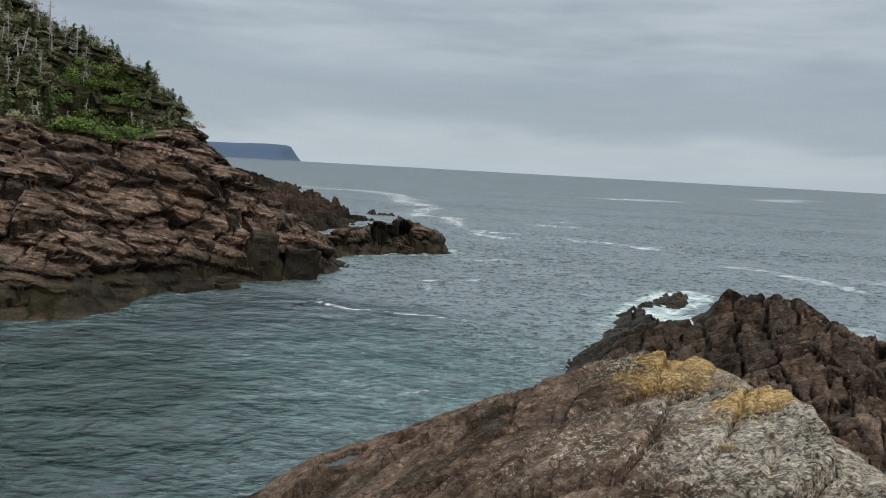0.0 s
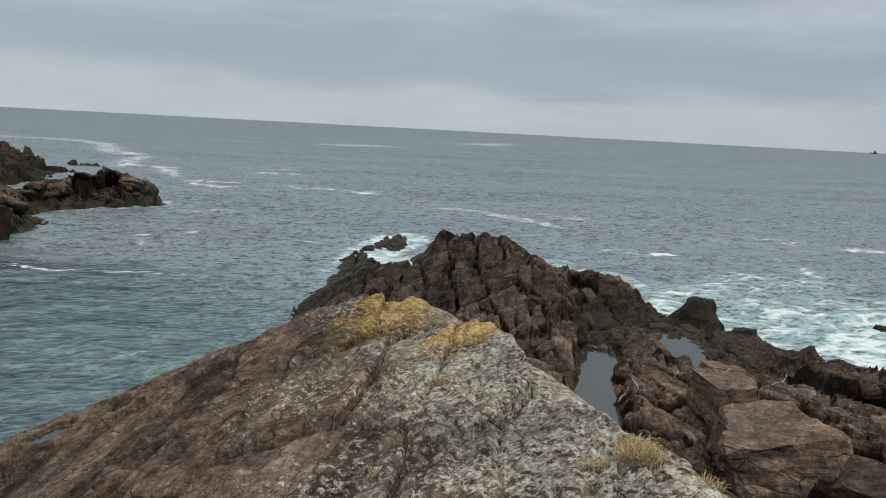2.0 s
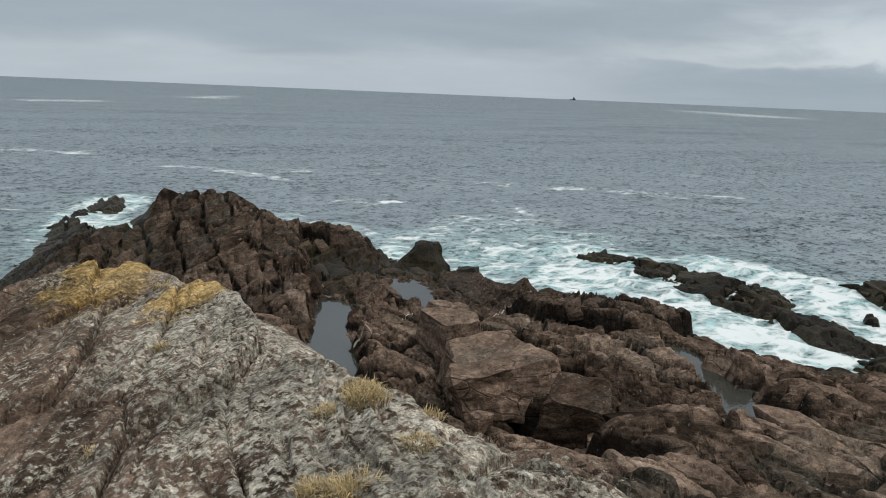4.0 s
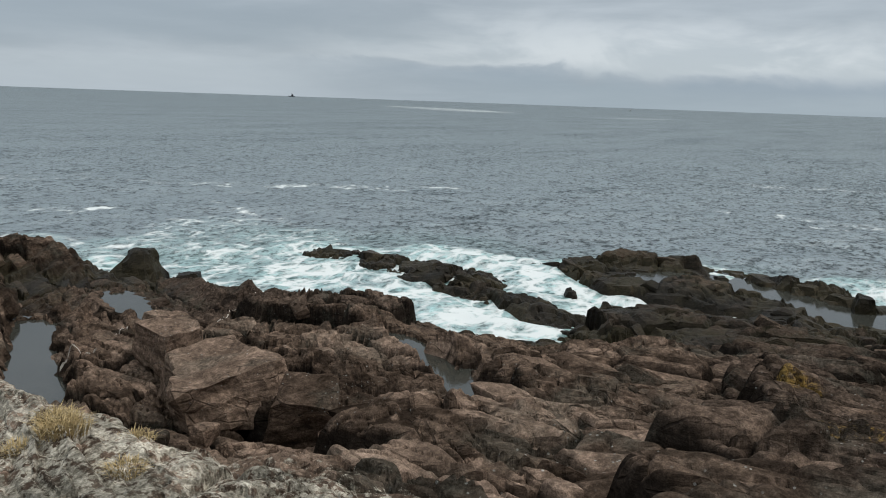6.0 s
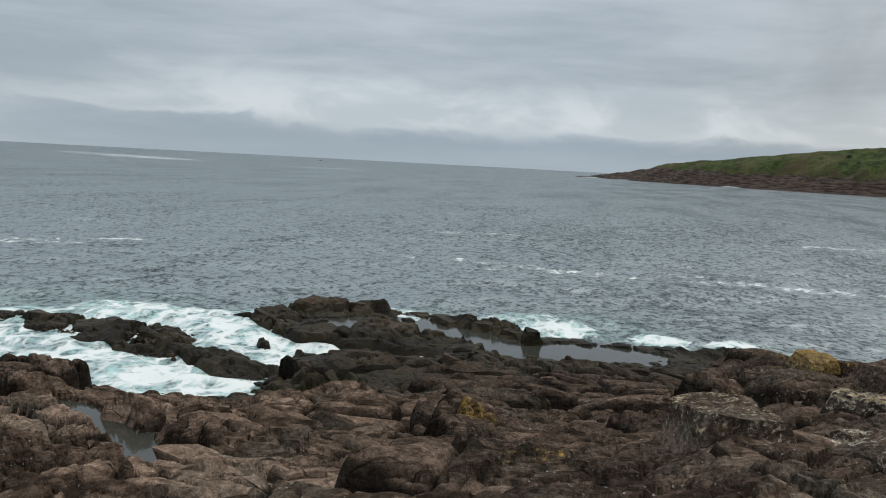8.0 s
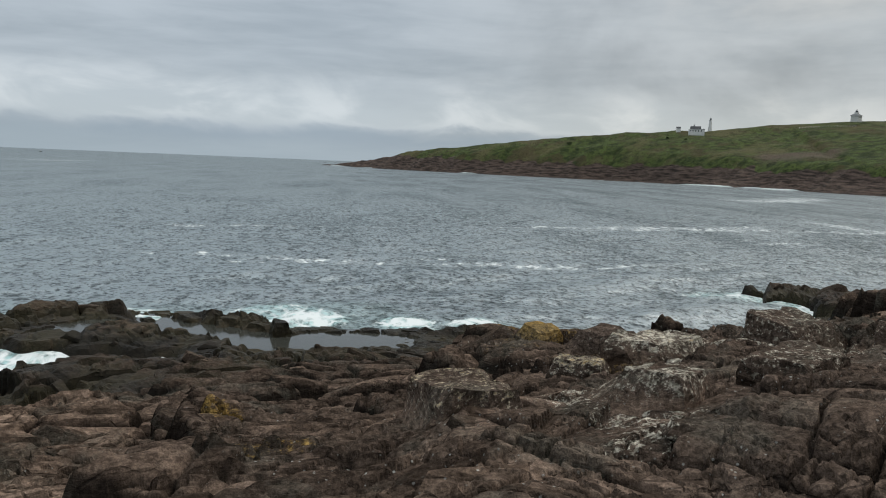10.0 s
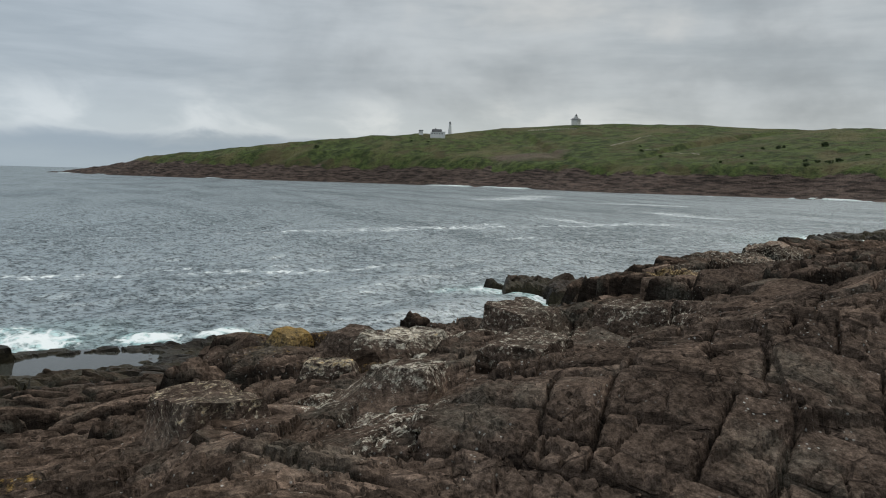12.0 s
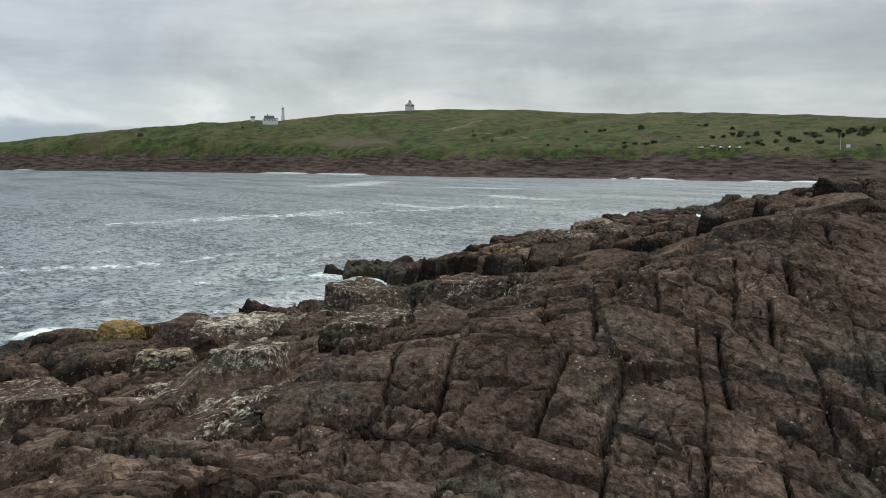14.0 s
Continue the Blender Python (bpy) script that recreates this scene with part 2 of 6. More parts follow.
def sea_material():
    """Dark body with sky sheen broken by ripples; foam and its lace come from the attributes."""
    m, n = material("sea_water")
    pos = n.add("ShaderNodeNewGeometry").outputs["Position"]
    foam, shoal, calm, line, cove = n.attribute("foam"), n.attribute("shoal"), n.attribute("calm"), n.attribute("streak"), n.attribute("cove")
    body = n.mix(shoal, (0.0215, 0.0305, 0.0360), (0.030, 0.061, 0.057))
    # the wooded cliff's dark reflection, painted into the body colour
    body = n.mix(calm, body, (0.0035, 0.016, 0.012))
    swirl = n.noise(n.stretch(pos, 0.5, 0.85, 1, 0.5), 0.75, 9, 0.68, 1.2)
    drift = n.add("ShaderNodeTexNoise", {"Vector": pos, "Scale": 0.35, "Detail": 4.0}).outputs[1]
    web = n.add("ShaderNodeTexVoronoi", {"Vector": n.vector("ADD", n.stretch(pos, 0.5, 0.8, 1, 0.5), n.vector("MULTIPLY", drift, (2, 2, 2))), "Scale": 0.8})
    web.feature = "DISTANCE_TO_EDGE"
    froth = n.math("ADD", n.math("MULTIPLY", n.math("SUBTRACT", swirl, 0.5), 3.0), n.ramp(web.outputs[0], 0.0, 0.14, 0.35, 0.0))
    white = n.ramp(n.math("ADD", froth, foam), 0.45, 1.0)
    white = n.math("MULTIPLY", white, n.ramp(foam, 0.05, 0.3))
    thread = n.ramp(n.math("ADD", line, n.math("MULTIPLY", n.math("SUBTRACT", swirl, 0.5), 2.6)), 0.46, 0.82)
    white = n.math("MAXIMUM", white, n.math("MULTIPLY", thread, n.ramp(line, 0.06, 0.3)))
    milky = n.math("MULTIPLY", n.ramp(foam, 0.15, 0.7), 0.8)
    body = n.mix(milky, body, (0.125, 0.235, 0.23))
    swell = n.noise(n.stretch(pos, 0.22, 0.26, 1, 0.2), 1.0, 3, 0.5)
    chop = n.noise(n.stretch(pos, 1.0, 1.25, 1, 0.2), 0.7, 6, 0.6, 0.3)
    ripple = n.noise(n.stretch(pos, 1.0, 1.2, 1, 0.1), 2.1, 5, 0.62, 0.4)
    h = n.math("ADD", n.math("ADD", n.math("MULTIPLY", swell, 0.9), n.math("MULTIPLY", chop, 0.34)), n.math("MULTIPLY", ripple, 0.13))
    bump = n.add("ShaderNodeBump", {"Strength": 1.0, "Distance": 0.9, "Height": h}).outputs[0]
    # ripple light and shade painted into the body colour: lighter crests, darker troughs
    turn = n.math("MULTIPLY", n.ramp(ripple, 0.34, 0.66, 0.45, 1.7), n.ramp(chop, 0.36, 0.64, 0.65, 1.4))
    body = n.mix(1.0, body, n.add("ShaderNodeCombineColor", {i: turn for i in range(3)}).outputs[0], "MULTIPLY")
    c = n.mix(white, body, (0.58, 0.61, 0.62))
    fres = n.add("ShaderNodeFresnel", {"IOR": 1.333, "Normal": bump}).outputs[0]
    # wind lanes and ripples vary the sheen
    lanes = n.noise(n.stretch(pos, 0.012, 0.05, 1, 0.7), 1.0, 5, 0.6, 0.5)
    crisp = n.math("MULTIPLY", n.ramp(chop, 0.36, 0.58, 0.55, 1.15), n.ramp(ripple, 0.36, 0.54, 0.35, 1.15))
    crisp = n.math("MULTIPLY", crisp, n.ramp(swell, 0.36, 0.64, 0.85, 1.12))
    sheen_part = n.math("MULTIPLY", n.math("MULTIPLY", n.math("POWER", fres, 1.45), crisp), n.math("MULTIPLY", n.ramp(lanes, 0.3, 0.7, 0.27, 0.46), n.ramp(n.add("ShaderNodeSeparateXYZ", {0: pos}).outputs[1], -70, 90, 0.72, 1.1)))
    # less sky sheen where the cliff's reflection is painted
    gloss = n.math("MULTIPLY", n.math("MULTIPLY", n.math("MINIMUM", sheen_part, 0.34), n.ramp(calm, 0, 1, 1.0, 0.35)), n.ramp(white, 0, 1, 1.0, 0.05))
    # the sheltered cove mirrors the sky and the cliff in clear facets
    clear = n.math("MULTIPLY", n.math("MULTIPLY", n.math("MINIMUM", fres, 0.5), 0.42), n.ramp(white, 0, 1, 1.0, 0.05))
    gloss = n.between(n.math("MULTIPLY", cove, 0.8), gloss, clear)
    body = n.add("ShaderNodeBsdfDiffuse", {"Color": c})
    sheen = n.add("ShaderNodeBsdfGlossy", {"Roughness": n.ramp(cove, 0, 1, 0.36, 0.09), "Normal": bump, "Color": (0.90, 0.97, 1.0, 1.0)})
    both = n.add("ShaderNodeMixShader", {0: gloss, 1: body.outputs[0], 2: sheen.outputs[0]})
    n.add("ShaderNodeOutputMaterial", {0: both.outputs[0]})
    return m


def pool_material():
    m, n = material("still_pool_water")
    pos = n.add("ShaderNodeNewGeometry").outputs["Position"]
    bump = n.add("ShaderNodeBump", {"Strength": 0.25, "Distance": 0.02, "Height": n.noise(pos, 6, 3)}).outputs[0]
    finish(n, n.mix(n.noise(pos, 1.2, 3), (0.02, 0.022, 0.018), (0.05, 0.05, 0.045)), 0.04, bump, IOR=1.333)
    return m


def headland_material():
    """Far shore: red rock at the water, turf above, bare scars."""
    m, n = material("headland_turf_and_rock")
    pos = n.add("ShaderNodeNewGeometry").outputs["Position"]
    turf = n.attribute("turf")
    bare = n.attribute("bare")
    a, b = n.noise(pos, 0.02, 5, 0.6), n.noise(pos, 0.11, 6, 0.65)
    fine = n.noise(pos, 0.5, 5, 0.7)
    rock = n.mix(n.ramp(n.noise(n.stretch(pos, 1, 1, 7), 0.09, 6, 0.65), 0.35, 0.65), (0.018, 0.014, 0.012), (0.092, 0.066, 0.055))
    green = n.mix(n.ramp(b, 0.35, 0.65), (0.019, 0.028, 0.009), (0.060, 0.080, 0.022))
    green = n.mix(n.ramp(a, 0.48, 0.66), green, (0.080, 0.074, 0.034))
    green = n.mix(n.math("MULTIPLY", n.ramp(n.noise(n.stretch(pos, 1, 1, 0.5), 0.035, 6, 0.65), 0.52, 0.6), 0.7), green, (0.058, 0.046, 0.024))
    green = n.mix(n.math("MULTIPLY", n.ramp(fine, 0.5, 0.35), 0.7), green, (0.010, 0.014, 0.007))
    c = n.mix(n.ramp(n.math("ADD", turf, n.math("MULTIPLY", n.math("SUBTRACT", b, 0.5), 1.2)), 0.4, 0.6), rock, green)
    c = n.mix(n.math("MULTIPLY", bare, n.ramp(fine, 0.3, 0.6)), c, (0.085, 0.064, 0.053))
    bump = n.add("ShaderNodeBump", {"Strength": 0.8, "Distance": 2.5, "Height": n.math("ADD", fine, b)}).outputs[0]
    finish(n, c, 0.9, bump, **{"Specular IOR Level": 0.1})
    return m


ROCK = rock_material("red_brown_sandstone", 1.0)
CLIFF = rock_material("cliff_sandstone", 1.45, 0.8, 2.4, (0.14, 0.145, 1.0))
REEF = rock_material("wet_reef_rock", 0.8, 0.4, 1.35)
POINT = rock_material("dark_point_rock", 0.6, 0.4, 2.2)
WET = rock_material("black_wet_rock", 0.5, 0.2, 4.6)
SEA, POOL, HEADLAND = sea_material(), pool_material(), headland_material()
# distance haze painted in as the cape's blue base colour
HAZE_BLUE = plain("far_hazy_cape", (0.064, 0.098, 0.158), 0.9, 0.06, 0.004)


# ---------------------------------------------------------------- noise on arrays
def hashed(ix, iy, s):
    h = (ix.astype(np.int64) * 374761393 + iy.astype(np.int64) * 668265263 + s * 974634777) & 0xFFFFFFFF
    h = ((h ^ (h >> 13)) * 1274126177) & 0xFFFFFFFF
    h = ((h ^ (h >> 16)) * 2246822519) & 0xFFFFFFFF
    return ((h ^ (h >> 15)) & 0xFFFFFF) / float(0xFFFFFF)


def vnoise(x, y, s=0):
    ix, iy = np.floor(x), np.floor(y)
    fx, fy = x - ix, y - iy
    fx, fy = fx * fx * (3 - 2 * fx), fy * fy * (3 - 2 * fy)
    a, b = hashed(ix, iy, s), hashed(ix + 1, iy, s)
    c, d = hashed(ix, iy + 1, s), hashed(ix + 1, iy + 1, s)
    return ((a + (b - a) * fx) * (1 - fy) + (c + (d - c) * fx) * fy) * 2 - 1


def fbm(x, y, octaves=4, s=0, gain=0.5):
    total, amp = np.zeros_like(x), 1.0
    for k in range(octaves):
        total += amp * vnoise(x * 2 ** k + 17.3 * k, y * 2 ** k - 9.1 * k, s + k)
        amp *= gain
    return total


def cells(x, y, s=0, jitter=0.85):
    """Nearest cell of a jittered grid: gap to the border, three random values of the cell, offset from its middle."""
    ix, iy = np.floor(x), np.floor(y)
    f1, f2 = np.full_like(x, 9.0), np.full_like(x, 9.0)
    best = [np.zeros_like(x) for _ in range(4)]
    for dx in (-1, 0, 1):
        for dy in (-1, 0, 1):
            cx, cy = ix + dx, iy + dy
            px = cx + 0.5 + jitter * (hashed(cx, cy, s) - 0.5)
            py = cy + 0.5 + jitter * (hashed(cx, cy, s + 1) - 0.5)
            ox, oy = x - px, y - py
            d = np.hypot(ox, oy)
            nearer = d < f1
            f2 = np.where(nearer, f1, np.minimum(f2, d))
            f1 = np.where(nearer, d, f1)
            for k, v in enumerate((cx, cy, ox, oy)):
                best[k] = np.where(nearer, v, best[k])
    r = [hashed(best[0], best[1], s + 2 + k) * 2 - 1 for k in range(3)]
    return f2 - f1, r, best[2], best[3]


def step(x, a, b):
    t = np.clip((x - a) / (b - a), 0, 1)
    return t * t * (3 - 2 * t)


# ---------------------------------------------------------------- landforms of the shore
# Each: crest line of (x, y, height), fall per metre on its left and right side, how rounded the crest is.
FORMS = [
    # the lookout and its slopes
    ([(-8, -12, 9.9), (-1, -1.5, 9.4)], 0.42, 0.5, 1.0),
    ([(-1, -1.5, 9.4), (4, -2.0, 8.3), (9.5, -1.8, 7.5), (15, -1.7, 6.7), (19, -2.6, 6.2)], 0.42, 0.34, 0.6),
    ([(3, -6, 6.7), (7, -5.5, 6.55), (11, -5.6, 6.9)], 0.1, 0.1, 1.0),
    ([(12, -7.2, 7.3), (15, -8.5, 7.3), (21, -10.2, 6.7)], 0.16, 0.16, 0.8),
    ([(21, -8, 6.4), (25.5, -6.6, 5.7), (28.5, -5.6, 5.2)], 0.5, 0.3, 0.8),
    ([(18, -14.6, 7.2), (21.5, -12.3, 7.0), (23.5, -11.0, 6.3)], 0.7, 0.3, 0.8),
    ([(16, -16, 7.8), (20, -20, 7.5), (26, -23, 6.7)], 0.25, 0.2, 0.8),
    # massive rock face that rises away from the lookout
    ([(11, -8.9, 8.1), (10.9, -10.4, 8.3), (11.5, -13.2, 8.7), (11.8, -16.2, 9.1), (12.8, -21, 9.6), (15, -25, 9.9), (17.2, -28, 10.1), (18.5, -34, 10.2), (20, -45, 10.5)], 0.3, 0.42, 0.6, 0.0),
    ([(17.6, -25.7, 8.8), (25.3, -37, 9.3), (29, -50, 9.8), (25, -70, 11)], 0.32, 0.1, 1.0),
    # ledges running south-east
    ([(24, -25, 7.2), (28.5, -31, 7.0), (36, -33, 5.6), (48, -36, 4.2), (56, -39, 3.4)], 0.4, 0.25, 0.8),
    ([(50, -40, 4.0), (58, -46, 4.3), (61, -58, 5.0), (65, -68, 5.2), (60, -85, 5.5)], 0.45, 0.2, 0.8),
    ([(60, -40, 2.2), (68, -41, 1.5), (73, -36, 0.9)], 0.5, 0.5, 0.5),
    ([(40, -56, 6.4), (48, -62, 5.8), (56, -85, 6.0)], 0.3, 0.2, 1.0),
    # terraces falling east to the shelf
    ([(8, 0.5, 7.6), (12, 1.5, 6.3), (15, 1.2, 5.9), (21, 2.8, 4.4), (28, 4.2, 3.1), (36, 2, 1.9)], 0.2, 0.1, 1.0),
    ([(5.5, 5.5, 7.2), (10, 6, 5.8), (14, 7, 4.9), (20, 9.8, 3.9), (25, 8.8, 3.1), (30, 8.5, 2.1)], 0.3, 0.12, 1.0),
    ([(28, -4, 4.0), (33, -3, 2.5), (40, -1, 1.6), (46, -5, 0.9)], 0.12, 0.14, 1.0),
    ([(33, 6.5, 1.9), (37, 8.5, 1.3), (38.5, 12.5, 0.8), (37, 16.5, 0.6)], 0.3, 0.25, 0.8),
    ([(34.6, 14.3, 1.5), (36.2, 15.0, 1.8), (38.6, 14.8, 1.7), (39.3, 12.4, 1.6), (39.6, 9.6, 1.7), (38.6, 7.6, 1.7)], 0.9, 0.35, 0.6),
    ([(38, 7.0, 1.5), (41, 3.5, 1.4), (41, -1.5, 1.5)], 0.2, 0.15, 0.8),
    # lichen ridge, its long slab falling to the cove
    ([(1, 2.5, 8.9), (3.9, 4.6, 7.8)], 0.38, 0.8, 0.7),
    ([(3.9, 4.6, 7.75), (4.6, 5.8, 7.4), (5.3, 8.5, 7.3), (5.5, 10.8, 7.1), (6.1, 13.9, 6.9), (6.3, 16.5, 6.85), (6.3, 18.7, 6.35), (6.6, 22.8, 6.25), (6.2, 24.6, 5.7), (4.7, 27, 4.2), (2.5, 30, 2.6)], 0.2, 1.3, 0.7, 0.025),
    ([(-3, 4, 7.4), (-6, 11, 4.6), (-7, 17, 2.6)], 0.4, 0.3, 1.5),
    # seaward ridge
    ([(12.2, 23.8, 3.0), (14.8, 28, 3.3), (19.4, 39.5, 3.7), (22.2, 48.5, 3.8), (22.8, 54, 3.6), (21.4, 62, 3.3), (19.7, 65.5, 2.2)], 0.27, 1.3, 0.6),
    ([(12, 50, 1.0), (14.6, 60, 0.65), (17.6, 72, 0.4)], 0.3, 0.3, 0.6),
    ([(16, 60, 1.3), (13.5, 52, 1.9), (11, 45, 2.2), (9, 39, 2.3), (6.5, 33, 2.6), (3.5, 29, 2.8), (-1, 24, 3.0)], 0.2, 0.5, 1.0),
    ([(19.8, 73, 0.5), (22.5, 77.5, 0.7)], 0.4, 0.4, 0.5),
    ([(22, 50, 2.6), (25.6, 46.6, 2.8), (26.2, 44, 2.2), (26.1, 39.5, 1.5)], 0.6, 0.3, 0.5),
    # hollow with pools and the rib behind it
    ([(13, 20, 2.5), (17, 25, 2.4), (20, 29, 2.2), (24, 36, 1.6)], 0.12, 0.12, 2.0),
    ([(12.5, 19, 2.9), (15.5, 24.5, 3.1), (17.5, 28, 2.7)], 0.5, 0.15, 0.8),
    ([(26.5, 36, 1.2), (26.2, 29.5, 2.2), (24, 23.5, 3.3), (22.4, 19, 4.0), (21.4, 16.5, 4.1), (19, 14.5, 4.1)], 0.35, 0.28, 0.6),
    ([(21.5, 16.5, 3.3), (24.4, 15.9, 2.9), (26.8, 15, 2.1), (30, 14.5, 1.3)], 0.4, 0.15, 0.8),
    ([(9.5, 10.5, 4.6), (13.5, 11.3, 4.0), (16.5, 13.5, 3.9), (19.5, 14.5, 3.8)], 0.3, 0.25, 0.8),
    # reefs and skerries
    ([(43.8, 40, 0.35), (43.4, 36, 0.6), (43, 31.6, 0.8), (42.6, 27.5, 0.85)], 0.3, 0.3, 0.3),
    ([(41.5, 25, 0.9), (39.6, 22.6, 0.9), (39, 20, 1.0), (37.4, 18.2, 0.8)], 0.5, 0.45, 0.4),
    ([(49.2, 23.2, 1.0), (50.5, 21.5, 1.3), (52.5, 19.7, 1.5), (53, 15.2, 1.4)], 0.45, 0.3, 0.5),
    ([(46.3, 17.6, 1.0), (47.8, 14.5, 1.4), (46.6, 12.0, 1.5), (46, 9.4, 1.4), (43.5, 7.4, 1.3), (40, 6.5, 1.4)], 0.4, 0.28, 0.6),
    ([(53.8, 11, 1.2), (53.2, 8.6, 0.9), (51.8, 6.4, 0.9), (50, 4.8, 1.1)], 0.6, 0.6, 0.5),
    ([(50.5, 1.5, 0.5), (51, -2.5, 0.6), (51, -8, 0.6)], 0.5, 0.4, 0.4),
    ([(118, -126, 0.6), (124, -138, 1.0), (134, -170, 1.0), (144, -208, 1.2), (172, -275, 1.5)], 0.2, 0.15, 1.0),
]
REEFS = 8   # the last forms of the list stand free in the sea
# the cliff across the cove, and the rocks off its point
CLIFF_FORMS = [
    ([(-75, 92, 33), (-47.5, 90, 26.2), (-39.5, 91, 22.0), (-34.5, 90.5, 19.3), (-30.5, 88, 16.2), (-27.8, 84.5, 13.8)], 1.0, 0.56, 1.0),
    ([(-75, 62, 20), (-36, 66, 13.4), (-30, 73, 12.0), (-28.5, 77.5, 12.6), (-27.6, 80.5, 13.0)], 0.8, 0.68, 1.0),
    ([(-27, 82.8, 13.3), (-25.2, 82.3, 12.6), (-23, 81.4, 10.0), (-20.6, 81.9, 8.0), (-17.7, 81.5, 5.1), (-14.5, 80.3, 2.9), (-12.2, 79.3, 1.0)], 0.6, 0.8, 0.6),
    ([(-22, 80, 6.5), (-15.8, 85, 4.2), (-13, 93, 3.0), (-12, 98, 3.1), (-10.3, 103.6, 3.4), (-6.3, 107, 4.5), (-3.2, 108, 4.6), (-0.6, 107, 3.4)], 0.6, 0.75, 0.8),
    ([(-48, 110, 9), (-34, 120, 6), (-30.8, 127, 5.0), (-28.6, 147, 6.0), (-23.8, 153.6, 4.4), (-17, 159.5, 1.0)], 0.5, 0.5, 1.0),
    ([(-130, 250, 11), (-78, 290, 7.0), (-71, 302, 5.6), (-60, 315, 1.4)], 0.4, 0.3, 1.0),
    ([(-17, 185, 0.5), (-12, 183, 0.5)], 0.3, 0.3, 0.6),
    ([(-36, 54, 6.5), (-26, 57, 2.2), (-23.5, 62, 1.6), (-21, 68, 1.2)], 0.5, 0.55, 1.0),
]
# hollows that hold water: centre line, half width, level of the water
POOLS = [
    ([(12.4, 20.8), (13.2, 23.2), (15.0, 26.2), (16.5, 28.6)], 0.6, 2.42),
    ([(20.2, 25.6), (20.4, 27.5), (21.4, 30.8)], 0.5, 2.2),
    ([(16.7, 9.2), (17.4, 10.3), (18.5, 11.5), (19.5, 13.2), (20.6, 15.4)], 0.44, 3.5),
    ([(52.8, 12.8), (51, 10.4), (49.4, 8), (48.4, 5.8), (48.2, 2.5), (48.9, -0.9)], 1.9, 0.35),
    ([(48.5, 16.2), (50, 15.5)], 1.1, 0.75),
    ([(-3.2, 23.0), (-2.6, 23.8)], 0.25, 2.42),
]
# channels that the sea runs through
CHANNELS = [
    ([(34.5, 21), (37, 30), (40, 36)], 2.2, -0.6),
    ([(48.2, 25), (46.8, 21.7), (44.7, 18.8), (44.3, 16.6), (43.8, 14.1), (44, 12.3), (43.9, 10.4)], 0.85, -0.5),
    ([(44.4, 18.6), (40.2, 17.2)], 0.65, -0.5),
    ([(19.4, 70), (17.6, 65), (17.9, 59)], 1.7, -0.3),
]


def along(x, y, line):
    """Distance to a line of points, and where on it (segment number and part)."""
    d, where = np.full_like(x, 1e9), np.zeros_like(x)
    for k, (a, b) in enumerate(zip(line, line[1:])):
        ux, uy = b[0] - a[0], b[1] - a[1]
        t = np.clip(((x - a[0]) * ux + (y - a[1]) * uy) / (ux * ux + uy * uy), 0, 1)
        e = np.hypot(x - a[0] - t * ux, y - a[1] - t * uy)
        where = np.where(e < d, k + t, where)
        d = np.minimum(d, e)
    return d, where


def crest(x, y, form, curve):
    line, left, right, soft = form[:4]
    curve = form[4] if len(form) > 4 else curve
    best, near, lean = np.full_like(x, -99.0), np.full_like(x, 1e9), np.zeros_like(x)
    for a, b in zip(line, line[1:]):
        ux, uy = b[0] - a[0], b[1] - a[1]
        t = np.clip(((x - a[0]) * ux + (y - a[1]) * uy) / (ux * ux + uy * uy), 0, 1)
        ox, oy = x - a[0] - t * ux, y - a[1] - t * uy
        # the fall turns smoothly from one side to the other round the ends
        d = np.hypot(ox, oy)
        side = np.clip((ux * oy - uy * ox) / (np.hypot(ux, uy) * np.maximum(d, 1e-6)), -1, 1) * 0.5 + 0.5
        dd = np.sqrt(d * d + soft * soft) - soft
        h = a[2] + t * (b[2] - a[2]) - (right + (left - right) * side) * dd - curve * dd * dd
        # round a corner of the line the clearer of the two sides counts
        closer = (d < near - 1e-6) | ((d < near + 1e-6) & (np.abs(side - 0.5) > lean))
        best, near, lean = np.where(closer, h, best), np.where(closer, np.minimum(d, near), near), np.where(closer, np.abs(side - 0.5), lean)
    return best


def landform(x, y, forms, curve=0.02):
    h = np.full_like(x, -6.0)
    for form in forms:
        xs, ys = [p[0] for p in form[0]], [p[1] for p in form[0]]
        far = 28 if curve >= 0.02 and len(form) == 4 else 45
        near = (x > min(xs) - far) & (x < max(xs) + far) & (y > min(ys) - far) & (y < max(ys) + far)
        if not near.any():
            continue
        c = crest(x[near], y[near], form, curve)
        o = h[near]
        k = 0.5
        m = np.clip(0.5 + 0.5 * (c - o) / k, 0, 1)
        h[near] = o * (1 - m) + c * m + k * m * (1 - m)
    return h


# waterline of the land, clockwise; land lies inside
MAIN_COAST = [(-45, -8), (-16, 6), (-9.6, 18.5), (-6.6, 24.9), (-4.0, 29.4), (-2.2, 33.8), (0.3, 36.5), (3.0, 39.5), (5.8, 44.0), (7.6, 51.3), (9.2, 56),
              (11.9, 62), (15.4, 68.2), (18.6, 73.6), (21, 78), (24, 78), (25.5, 70), (27.5, 62), (30, 55), (29.5, 47), (29, 43.5),
              (31.5, 41.5), (32.4, 37), (32.2, 33.4), (33.6, 28), (33.9, 24), (33.4, 20.4), (33.2, 18), (34.2, 16.2), (36.2, 17.2), (38.5, 17.1), (41.5, 16.2), (42.6, 13), (42.8, 9.6)]
